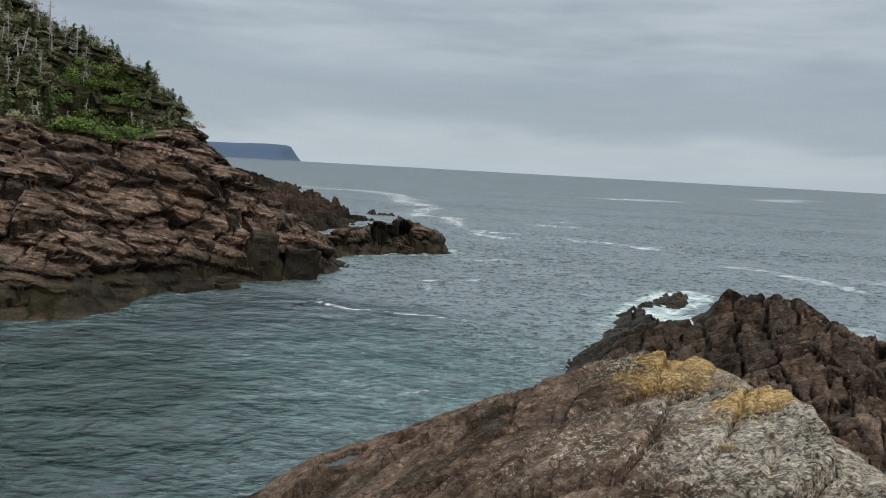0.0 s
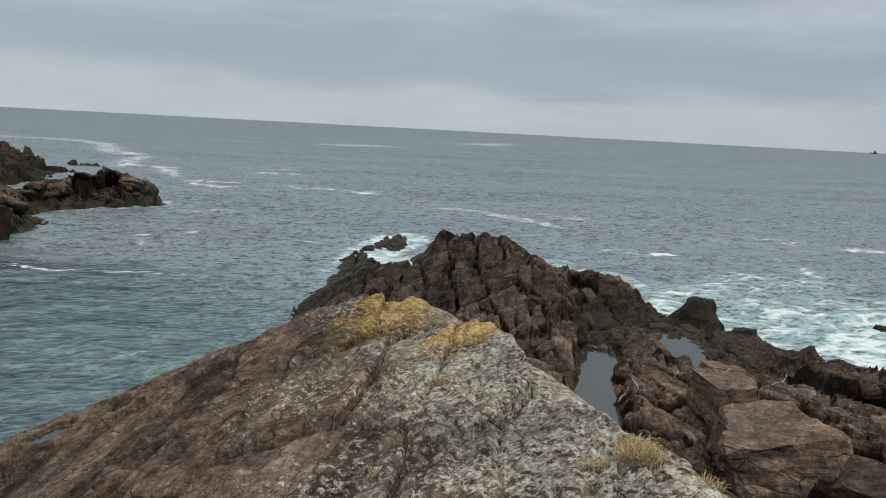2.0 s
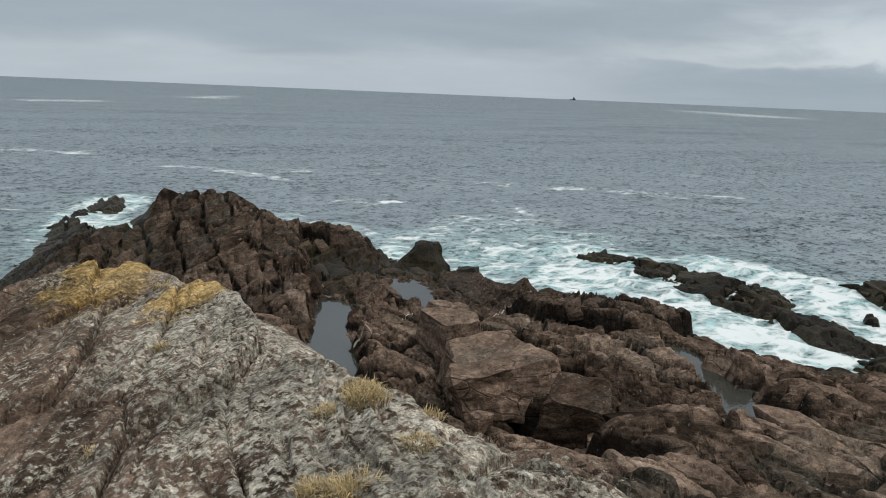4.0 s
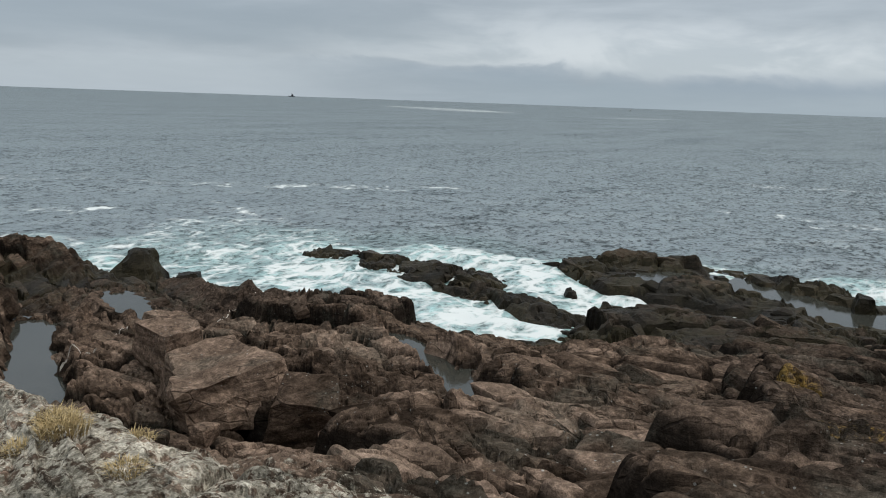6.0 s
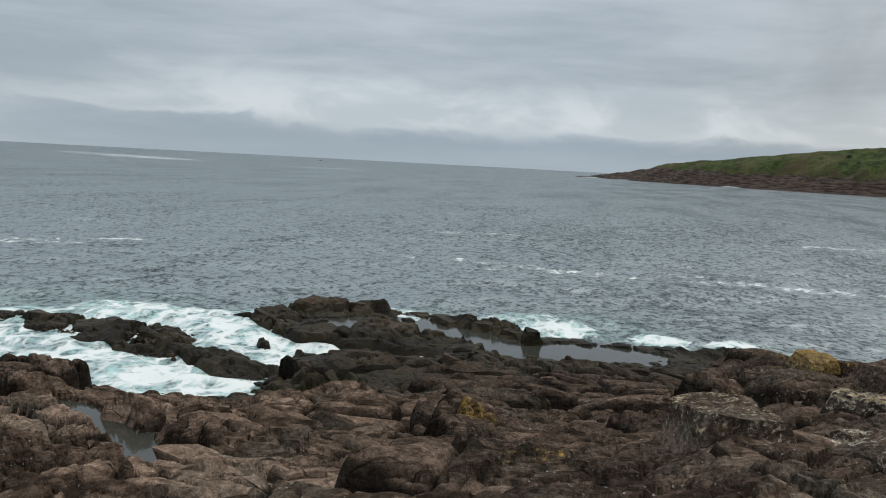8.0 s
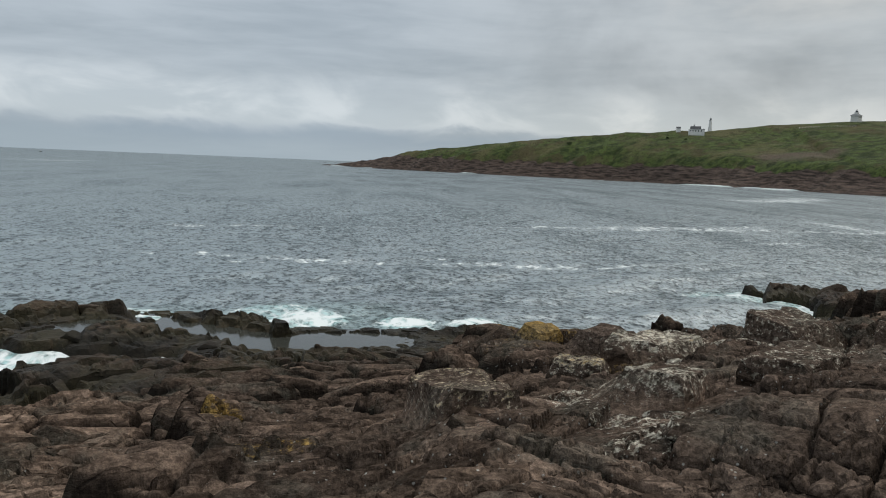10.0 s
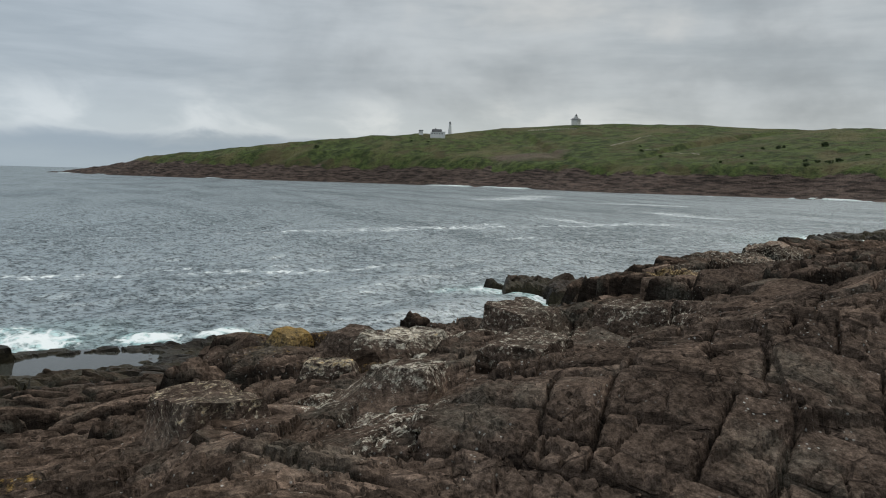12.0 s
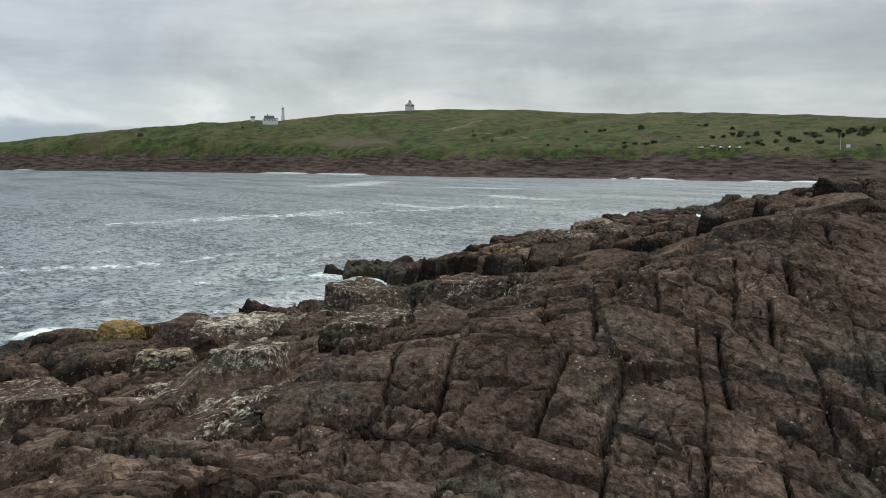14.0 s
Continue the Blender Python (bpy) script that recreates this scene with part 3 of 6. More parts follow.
EAST_COAST = [(45, 9.8), (45.2, 12.4), (45.2, 15.5), (45.6, 18.0), (47.2, 20.0), (48.2, 22.4), (48.4, 24.2), (48.6, 24.2), (53, 21), (54.6, 17), (54.3, 13.2), (55, 11.4), (54.2, 8), (51.2, 3.6),
              (51.8, 1.2), (52.2, -3), (52, -9), (50, -14), (43, -18), (42, -24), (50, -29), (58, -33.5), (64, -36.5), (68, -33.5), (75, -34), (76, -38), (70, -46),
              (67, -50), (72, -62), (82, -76), (76, -92), (70, -112), (30, -130), (-60, -130), (-60, -20)]
CLIFF_COAST = [(-27, 36), (-24.2, 44.6), (-23.8, 48), (-23.2, 57), (-22.3, 63.3), (-18.7, 69.5), (-14, 75), (-11.4, 78.6), (-10.5, 84), (-12, 91), (-11.5, 97.5), (-6.4, 100.2),
               (0, 104.6), (1.2, 108.5), (-4.5, 111.5), (-12.5, 107.5), (-16.5, 101), (-17.5, 106), (-20, 114), (-24, 127), (-22, 148), (-15.5, 160), (-19, 164),
               (-34, 160), (-50, 150), (-70, 190), (-140, 240), (-140, 30), (-45, 26)]


def inland(x, y, ring):
    """Distance to a closed waterline, positive on land."""
    d, inside = np.full_like(x, 1e9), np.zeros(x.shape, bool)
    for a, b in zip(ring, ring[1:] + ring[:1]):
        ux, uy = b[0] - a[0], b[1] - a[1]
        t = np.clip(((x - a[0]) * ux + (y - a[1]) * uy) / (ux * ux + uy * uy), 0, 1)
        d = np.minimum(d, np.hypot(x - a[0] - t * ux, y - a[1] - t * uy))
        if uy:
            inside ^= ((a[1] > y) != (b[1] > y)) & (x < a[0] + (y - a[1]) * ux / uy)
    return np.where(inside, d, -d)


STRIKE = 0.33
CS, SN = math.cos(STRIKE), math.sin(STRIKE)


def base_shore(x, y):
    d = inland(x, y, MAIN_COAST + EAST_COAST)
    h = landform(x, y, FORMS[:-REEFS])
    h = np.minimum(h, np.where(d > 0, 0.95 * d, 0.5 * d) + 0.1)
    return np.maximum(h, landform(x, y, FORMS[-REEFS:], 0.0))


def base_cliff(x, y):
    d = inland(x, y, CLIFF_COAST)
    h = landform(x, y, CLIFF_FORMS, 0.004)
    return np.minimum(h, np.where(d > 0, 1.15 * d, 0.5 * d) + 0.1)


def lie_of(x, y, base, e=1.1):
    """Height and fall of a landform."""
    h = base(x, y)
    return h, (base(x + e, y) - h) / e, (base(x, y + e) - h) / e


def relief(x, y, ground, size=1.0, fine=True, dip=(0.0, 0.0), stepped=0.9, aspect=1.0, turn=0.0, loose=1.0, beds=0.0, worn=0.0, gape=1.0):
    """Jointed blocks at three sizes on a landform: each top lies along the dip of the beds, breaks off at its joints
    and is tilted a little on its own. Gives the landform, the steps, the open cracks and a shade for each block."""
    cs, sn = math.cos(STRIKE + turn), math.sin(STRIKE + turn)
    h0, gx, gy = ground
    g = np.maximum(np.hypot(gx, gy), 1e-6)
    lim = np.minimum(g, 0.6) / g * stepped
    gx, gy = gx * lim - dip[0], gy * lim - dip[1]
    wx, wy = x + 0.22 * size * fbm(x / (5 * size), y / (5 * size), 3, 5), y + 0.22 * size * fbm(x / (5 * size), y / (5 * size), 3, 9)
    u, v = cs * wx - sn * wy, sn * wx + cs * wy
    gu, gv = cs * gx - sn * gy, sn * gx + cs * gy
    # large joints
    su, sv = 2.0 * size, 2.6 * size * aspect
    gap, r, ox, oy = cells(u / su, v / sv, 11, 0.6)
    h = -0.75 * (gu * ox * su + gv * oy * sv) + loose * size * (0.24 * r[0] + 0.34 * (r[1] * ox + r[2] * oy))
    crack = size * (-0.75 * gape * np.exp(-(gap / (0.05 * gape)) ** 2) - 0.12 * np.exp(-gap / 0.10) - 0.30 * worn * np.exp(-gap / 0.24))
    # blocks
    su, sv = 0.78 * size, 1.05 * size * aspect
    gap, q, ox, oy = cells(u / su + 0.37 * r[0], v / sv + 0.21 * r[1], 23, 0.75)
    k = np.clip(0.55 + 0.6 * r[2], 0.1, 1.1)
    h += -0.22 * k * (gu * ox * su + gv * oy * sv) + k * loose * size * (0.11 * q[0] + 0.22 * (q[1] * ox + q[2] * oy))
    crack += k * size * (-0.38 * gape * np.exp(-(gap / (0.07 * gape)) ** 2) - 0.05 * np.exp(-gap / 0.12) - 0.20 * worn * np.exp(-gap / 0.26))
    if fine:
        su, sv = 0.27 * size, 0.40 * size * aspect
        gap, p, ox, oy = cells(u / su, v / sv + 0.3 * q[0], 31, 0.9)
        k = np.clip(0.55 + 0.9 * q[1], 0.0, 1.3)
        h += k * loose * size * (0.05 * p[0] + 0.2 * (p[1] * ox + p[2] * oy))
        crack += -0.16 * k * size * np.exp(-(gap / (0.10 * gape)) ** 2)
        h += 0.012 * size * fbm(x * 3, y * 3, 3, 41)
    if beds:
        # thin beds that break off in little scarps
        for thick, part_of, sd in ((1.3, 1.0, 51), (0.5, 0.6, 57)):
            s = u / (thick * size) + 0.5 * fbm(u / (6 * size), v / (10 * size), 3, sd) + 0.8 * r[0]
            saw = s - np.floor(s)
            h += beds * part_of * size * (np.minimum(saw / 0.93, (1 - saw) / 0.07) - 0.5) * (0.5 + 0.5 * hashed(np.floor(s), np.floor(v / (4 * size)), sd))
    h += 0.16 * size * fbm(x / (7 * size), y / (7 * size), 2, 61)
    return h0, h, crack, 0.5 + 0.25 * r[2] + 0.25 * q[2]


def strata(x, y, h, dip, thick, s):
    """How far a surface moves up or down to break along its dipping beds."""
    b = (h - dip[0] * x - dip[1] * y + 0.3 * fbm(x / 6, y / 6, 3, s)) / thick
    f = b - np.floor(b)
    return thick * (step(f, 0.55, 0.98) - f)


def jointed(x, y, wide=1.0, deep=1.15):
    """Two sets of joints across a massive face: steps from block to block, open joints, a shade for each block."""
    wx, wy = x + 0.35 * fbm(x / 3.1, y / 3.1, 3, 181), y + 0.35 * fbm(x / 3.1, y / 3.1, 3, 185)
    q = 0.64 * wx - 0.77 * wy
    p = -0.77 * wx - 0.64 * wy

    def lines(s, seed, other):
        i = np.floor(s)
        at = 0.5 + 0.7 * (hashed(i, other, seed) - 0.5)
        f = s - i
        near = np.abs(f - at)
        near = np.minimum(near, np.abs(f - 1 - (0.5 + 0.7 * (hashed(i + 1, other, seed) - 0.5))))
        near = np.minimum(near, np.abs(f + 1 - (0.5 + 0.7 * (hashed(i - 1, other, seed) - 0.5))))
        return i + (f > at), near

    none = np.zeros_like(x)
    # courses lie across the face, and each is broken by joints of its own
    row, dq = lines(q / wide, 191, np.floor(p / 5.1))
    col, dp = lines(p / deep + 2 * hashed(np.floor(row / 2), none, 193), 195, np.floor(row / 2))
    big = hashed(np.floor(row / 2), np.floor(col / 3), 198) - 0.5
    step_up = 0.13 * (hashed(row, col, 197) - 0.5) + 0.26 * big
    fq, fp = q / wide - np.floor(q / wide) - 0.5, p / deep - np.floor(p / deep) - 0.5
    tilt = 0.20 * (hashed(row, col, 199) - 0.3) * fq + 0.08 * (hashed(row, col, 200) - 0.5) * fp
    open_q, open_p = step(hashed(row, col, 201), 0.15, 0.6), step(hashed(col, row, 203), 0.2, 0.7)
    crack = -0.24 * np.exp(-(dq * wide / 0.055) ** 2) * open_q - 0.22 * np.exp(-(dp * deep / 0.05) ** 2) * open_p
    crack -= 0.03 * np.exp(-dq * wide / 0.08) + 0.02 * np.exp(-dp * deep / 0.06)
    # finer cracks and chipped corners inside the blocks
    gap, c, ox, oy = cells(p / 0.42 + 0.4 * row, q / 0.62 + 0.3 * col, 211, 0.9)
    some = step(vnoise(x / 1.3, y / 1.3, 213), -0.15, 0.25)
    crack -= 0.11 * np.exp(-(gap / 0.08) ** 2) * some
    chip = some * (0.035 * c[0] + 0.07 * (c[1] * ox + c[2] * oy))
    return step_up + tilt + chip + 0.03 * fbm(x * 0.9, y * 0.9, 4, 205), crack, hashed(row, col, 207)


def shore_height(x, y, fine=True):
    shape = x.shape
    x, y = x.ravel(), y.ravel()
    ground = lie_of(x, y, base_shore)

    def lie(m):
        return tuple(a[m] for a in ground)

    h0, r, crack, tone = relief(x, y, ground, 1.15, fine, (0.10, 0.04), 0.85, 2.1, -0.55, 0.9, 0.0, 0.12, 1.1)
    r = r + 0.7 * strata(x, y, h0 + r, (0.22, 0.10), 0.34, 231)
    # low worn ledges on the way to the shelf
    ledge = step(np.hypot((x - 36) / 13, (y + 1) / 9), 1.2, 0.8)
    m = ledge > 0.01
    if m.any():
        _, r2, c2, t2 = relief(x[m], y[m], lie(m), 1.1, fine, (0.05, 0.0), 0.8, 2.4, -STRIKE - 0.1, 0.5, 0.05, 0.7, 1.7)
        k = ledge[m]
        r[m], crack[m] = r[m] * (1 - k) + r2 * k, crack[m] * (1 - k) + 0.7 * c2 * k
        tone[m] = np.where(k > 0.5, 0.5 * t2 + 0.3, tone[m])
    # broken blocks of the reef and the shelf
    reef = step(x, 37, 41) * step(y, -4, 4)
    m = reef > 0.01
    if m.any():
        _, r2, c2, t2 = relief(x[m], y[m], lie(m), 1.0, fine, (0.12, 0.0), 0.7, 1.5, -0.5, 1.1, 0.05, 0.3, 1.4)
        k = reef[m]
        r[m], crack[m] = r[m] * (1 - k) + r2 * k, crack[m] * (1 - k) + 0.8 * c2 * k
        tone[m] = np.where(k > 0.5, t2, tone[m])
    # long thin beds on the slab over the cove
    slab = step(np.hypot((x - 1.5) / 11, (y - 20) / 18), 1.1, 0.75)
    m = slab > 0.01
    if m.any():
        _, r2, c2, t2 = relief(x[m], y[m], lie(m), 0.8, fine, (0.16, -0.12), 0.35, 3.0, 0.08, 0.48, 0.14)
        k = slab[m]
        r[m], crack[m] = r[m] * (1 - k) + 0.75 * r2 * k, crack[m] * (1 - k) + 0.14 * c2 * k
        tone[m] = np.where(k > 0.5, 0.6 * t2 + 0.34, tone[m])
    # ribbed beds of the seaward ridge
    ridge = step(y + 0.3 * x, 28, 33) * step(x, 31, 28) * (1 - slab)
    m = ridge > 0.01
    if m.any():
        xm, ym, k = x[m], y[m], ridge[m]
        _, r2, c2, t2 = relief(xm, ym, lie(m), 0.9, fine, (0.30, -0.06), 0.55, 3.6, -0.02, 0.4, 0.30, 0.1, 1.2)
        # the broken edge of the beds: ribs that run down the steep seaward side
        _, r3, c3, t3 = relief(xm, ym, lie(m), 0.9, fine, (0.0, 0.0), 0.2, 3.2, 1.35, 0.4, 0.46, 0.1, 1.2)
        fall = step(-ground[1][m], 0.35, 0.8)
        r2 = 0.55 * r2
        for thick, sd in ((0.62, 221), (0.24, 225)):
            r2 = r2 + strata(xm, ym, h0[m] + r2, (0.47, -0.28), thick, sd)
        r2, c2, t2 = r2 + (r3 - r2) * fall, c2 + (c3 - c2) * fall, np.where(fall > 0.5, t3, t2)
        r[m], crack[m] = r[m] * (1 - k) + r2 * k, crack[m] * (1 - k) + 0.6 * c2 * k
        tone[m] = np.where(k > 0.5, t2, tone[m])
    # massive slope south-east of the lookout: flat faces, open joints
    massive = step(np.hypot((x - 7) / 13, (y + 12) / 13), 1.15, 0.85) * step(y, 1, -2)
    m = massive > 0.01
    if m.any():
        r2, c2, t2 = jointed(x[m], y[m])
        k = massive[m]
        r[m], crack[m] = r[m] * (1 - k) + (0.22 * r[m] + r2) * k, crack[m] * (1 - k) + c2 * k
        tone[m] = np.where(k > 0.5, t2, tone[m])
    h = h0 + (r * (1 - 0.35 * step(y, 54, 60)) + crack) * (0.72 + 0.28 * step(h0, 0.3, 2.0))
    for line, half, level in POOLS:
        d, _ = along(x, y, line)
        wob = d / half + 0.35 * vnoise(x / 0.8, y / 0.8, 79) + 0.15 * vnoise(x / 0.25, y / 0.25, 80)
        h = np.minimum(h, level - 0.3 + 0.9 * step(wob, 0.6, 1.6) + 2.5 * np.maximum(0, wob - 1.4))
        h = np.where(wob > 1.3, np.maximum(h, np.minimum(h + 0.5, level + 0.12 - 0.8 * np.maximum(0, wob - 2.2))), h)
    for line, half, level in CHANNELS:
        d, _ = along(x, y, line)
        wob = half * (1 + 0.35 * vnoise(x / 1.5, y / 1.5, 77))
        if half < 1.2:
            h = np.minimum(h, level + 1.1 * step(d / wob, 0.7, 1.9) + 0.24 * np.maximum(0, d - 1.5) + 0.25 * (r + crack) * step(d / wob, 1.0, 2.0) + 9 * step(d, 6, 9))
        else:
            h = np.minimum(h, level + 2.2 * step(d / wob, 0.7, 2.2) + 1.5 * np.maximum(0, d / wob - 1.8))
    tone = tone + 0.3 * step(np.hypot((x - 12.5) / 5, (y - 8) / 6), 1.2, 0.6) + 0.2 * step(np.hypot((x - 22) / 4, (y - 12) / 4), 1.2, 0.6)
    return h.reshape(shape), np.clip(tone, 0.02, 1.0).reshape(shape), np.clip(-crack / 0.45, 0, 1).reshape(shape)


def cliff_height(x, y, fine=True):
    h0, r, crack, tone = relief(x, y, lie_of(x, y, base_cliff), 1.0, fine, (-0.1, -0.1), 0.4, 2.4, -0.1, 1.0, 0.0, 0.0, 1.1)
    return h0 + 0.5 * fbm(x / 5, y / 5, 3, 141) + (r * (0.38 + 1.0 * step(x, -24, -16)) + (0.3 + 0.5 * step(x, -24, -16)) * crack) * (0.6 + 0.4 * step(h0, 0.5, 3)), tone, np.clip(-crack / 0.8, 0, 1)


def overhang(x, y, z):
    """Pushes the beds of the cliff out over one another along the dip: how far each point moves, downhill."""
    e = 0.6
    h0 = base_cliff(x, y)
    gx, gy = (base_cliff(x + e, y) - base_cliff(x - e, y)) / (2 * e), (base_cliff(x, y + e) - base_cliff(x, y - e)) / (2 * e)
    g = np.maximum(np.hypot(gx, gy), 1e-3)
    out = np.zeros_like(x)
    for thick, amount, s in ((2.6, 1.5, 151), (1.1, 0.85, 157), (0.5, 0.35, 163)):
        level = (z + 0.14 * x + 0.145 * y) / thick + 0.55 * fbm(x / (4 * thick), y / (4 * thick), 3, s)
        f, bed = level - np.floor(level), np.floor(level)
        wide = 0.35 + 0.65 * hashed(bed, np.floor((x + y) / (7 * thick) + 0.7 * vnoise(bed * 3.7, y / 6, s)), s)
        out = out + amount * wide * (step(f, 0.12, 0.42) - 0.35 * step(f, 0.55, 1.0) - 0.65 * step(f, 0.93, 1.0) - 0.4)
    out = out * step(g, 0.25, 0.6) * step(h0, 0.3, 2.0)
    return x - out * gx / g, y - out * gy / g


def wooded(x, y):
    """How far the slope above the cliff carries trees and soil."""
    h = landform(x, y, CLIFF_FORMS, 0.004)
    edge = h - 12.9 + 0.6 * vnoise(x / 4, y / 4, 131) - 0.10 * np.maximum(0, x + 30) + 2.2 * step(np.hypot((x + 32) / 4, (y - 76) / 10), 1.15, 0.7)
    return step(edge, -0.3, 0.9) * step(y, 108, 100)


# ---------------------------------------------------------------- ground meshes
def sheet(name, X, Y, Z, keep, mat, attributes=(), smooth=False):
    """A mesh from a grid of heights; only the quads marked in keep."""
    ny, nx = X.shape
    idx = np.arange(nx * ny).reshape(ny, nx)
    quads = np.stack([idx[:-1, :-1], idx[:-1, 1:], idx[1:, 1:], idx[1:, :-1]], -1)[keep]
    used = np.zeros(nx * ny, bool)
    used[quads.ravel()] = True
    new_index = np.cumsum(used) - 1
    quads = new_index[quads].astype(np.int32)
    co = np.stack([X.ravel(), Y.ravel(), Z.ravel()], -1)[used].astype(np.float32)
    me = bpy.data.meshes.new(name)
    me.vertices.add(len(co))
    me.vertices.foreach_set("co", co.ravel())
    me.loops.add(quads.size)
    me.loops.foreach_set("vertex_index", quads.ravel())
    me.polygons.add(len(quads))
    me.polygons.foreach_set("loop_start", np.arange(0, quads.size, 4, dtype=np.int32))
    me.polygons.foreach_set("use_smooth", np.full(len(quads), smooth))
    for key, values in attributes:
        me.attributes.new(key, "FLOAT", "POINT").data.foreach_set("value", np.asarray(values, float).ravel()[used].astype(np.float32))
    me.materials.append(mat)
    me.update(calc_edges=True)
    return new(name, me)


def grid(x0, x1, y0, y1, d):
    return np.meshgrid(np.arange(x0, x1 + d / 2, d), np.arange(y0, y1 + d / 2, d))


def spots(x, y, places):
    """Soft patches: (x, y, radius, strength)."""
    out = np.zeros_like(x)
    for px, py, rad, s in places:
        out = np.maximum(out, s * step(np.hypot(x - px, y - py) / rad, 1.15, 0.5))
    return out


WHITE_LICHEN = [(4.6, 6, 3.0, 1.0), (5.2, 9.5, 3.2, 1.0), (5.6, 13, 3.4, 1.0), (6, 17, 3.0, 0.95), (6.3, 21.5, 3.0, 0.85), (2.6, 9.5, 3.0, 0.6), (3.2, 15, 3.0, 0.5),
                (21, -8.6, 2.2, 1.0), (13.3, -5.0, 1.1, 0.65), (11.9, -4.4, 0.8, 0.6), (15.2, -4.6, 1.2, 0.6), (19.6, -11.2, 2.2, 0.62), (18.2, -13.6, 1.8, 0.6), (17, -2.2, 1.2, 0.6), (50, -42, 6, 0.6), (60, -55, 9, 0.5)]
GOLD_LICHEN = [(5.6, 12, 4.5, 0.3), (5.9, 16.2, 1.3, 0.95), (5.2, 15.4, 1.0, 0.7), (6.2, 22.0, 1.9, 1.0), (5.2, 20.4, 1.9, 0.85), (4.6, 18.6, 1.6, 0.6), (20.8, 3.4, 1.0, 0.75), (15.2, 1.4, 1.1, 0.6), (28.6, -6.0, 1.8, 0.6), (26.5, -5.2, 1.6, 0.5), (23.1, -6.0, 1.5, 0.5),
               (20.8, -7, 1.2, 0.7), (17.2, -1.8, 0.9, 0.6), (52, -40.5, 4, 0.7), (30, -31, 4, 0.4)]


def crusted(x, y):
    """Where the stone wears a dark weathered crust: the face south-east of the lookout, and the dark rib by the surf."""
    rib = step(np.hypot((x - 25) / 4.5, (y - 27) / 12), 1.2, 0.7)
    beach = step(np.hypot((x - 37) / 6, (y - 13) / 9), 1.2, 0.7) * 0.8
    point = step(np.hypot((x - 67) / 10, (y + 38) / 7), 1.2, 0.7)
    terrace = 0.7 * step(np.hypot((x - 23) / 13, (y + 0.5) / 6.5), 1.25, 0.75)
    return np.maximum.reduce([terrace, step(y + 0.15 * x, 1.5, -4) * step(x, 34, 24), rib, beach, point, step(np.hypot((x - 34) / 14, (y - 1) / 8), 1.15, 0.7) * 0.7])


def fan(first, last, turn, near, far, grow, least):
    """A grid in rings round the lookout, closer set near it."""
    radii = [near]
    while radii[-1] < far:
        radii.append(radii[-1] + max(least, radii[-1] * grow))
    A, R = np.meshgrid(np.radians(np.arange(first, last, turn)), np.array(radii))
    return R * np.cos(A), R * np.sin(A)


def build_shore():
    def marks(X, Y, tone, joint):
        return (("joint", joint), ("lichen", spots(X, Y, WHITE_LICHEN)), ("gold", spots(X, Y, GOLD_LICHEN)), ("tone", tone), ("crust", crusted(X, Y)))

    def dry(Z, lowest=-1.4):
        return np.maximum.reduce([Z[:-1, :-1], Z[1:, 1:], Z[:-1, 1:], Z[1:, :-1]]) > lowest

    X, Y = fan(-70, 130, 0.17, 1.6, 33, 0.0056, 0.03)
    Z, tone, joint = shore_height(X, Y)
    ob = sheet("ground_lookout", X, Y, Z, dry(Z), ROCK, marks(X, Y, tone, joint))
    tagged(ob, "red-brown jointed sandstone shore with pale and golden lichen", "rock", kind="structure")
    X, Y = fan(-70, 130, 0.17, 32.7, 100, 0.0056, 0.03)
    Z, tone, joint = shore_height(X, Y)
    Z = Z - 0.05 * (np.hypot(X, Y) < 33)
    ob = sheet("ground_shore", X, Y, Z, dry(Z), REEF, marks(X, Y, tone, joint))
    tagged(ob, "dark wave-washed rock shelf and ridges beside the sea", "rock", kind="structure")
    # the land behind the lookout and past the ledges
    X, Y = grid(-34, 78, -112, 40, 0.4)
    Z, tone, joint = shore_height(X, Y, False)
    A, R = np.degrees(np.arctan2(Y, X)), np.hypot(X, Y)
    inside = (A > -69) & (A < 129) & (R > 2.6) & (R < 99)
    Z = Z - 0.08 * ((A > -70) & (A < 130) & (R < 100))
    ob = sheet("ground_back", X, Y, Z, dry(Z) & ~inside[:-1, :-1], ROCK, marks(X, Y, tone, joint))
    tagged(ob, "brown sandstone ledges behind the lookout", "rock", kind="structure")
    X, Y = grid(-60, 6, 40, 113, 0.19)
    Z, tone, joint = cliff_height(X, Y)
    keep = np.maximum.reduce([Z[:-1, :-1], Z[1:, 1:], Z[:-1, 1:], Z[1:, :-1]]) > -1.6
    soil = wooded(X, Y)
    X, Y = overhang(X, Y, Z)
    ob = sheet("ground_cliff", X, Y, Z, keep, CLIFF, (("tone", tone), ("soil", soil), ("joint", joint)))
    tagged(ob, "steep bedded red sandstone cliff across the cove", "cliff", kind="structure")
    for name, box, forms, d, label in (("ground_point_rocks", (-60, -5, 112, 172), CLIFF_FORMS, 0.4, "rugged brown rocks off the point"),
                                       ("ground_far_rocks", (-140, -5, 170, 330), CLIFF_FORMS, 0.8, "low far rocks beyond the point"),
                                       ("ground_skerries", (78, 185, -290, -100), FORMS, 0.8, "low black skerries off the bay")):
        X, Y = grid(*box, d)
        Z = sum(relief(X, Y, lie_of(X, Y, lambda x, y: landform(x, y, forms, 0.0)), 1.6, True, loose=1.7, gape=1.3)[:3])
        keep = np.maximum.reduce([Z[:-1, :-1], Z[1:, 1:], Z[:-1, 1:], Z[1:, :-1]]) > -0.3
        tagged(sheet(name, X, Y, Z, keep, POINT), label, "rock", kind="structure")


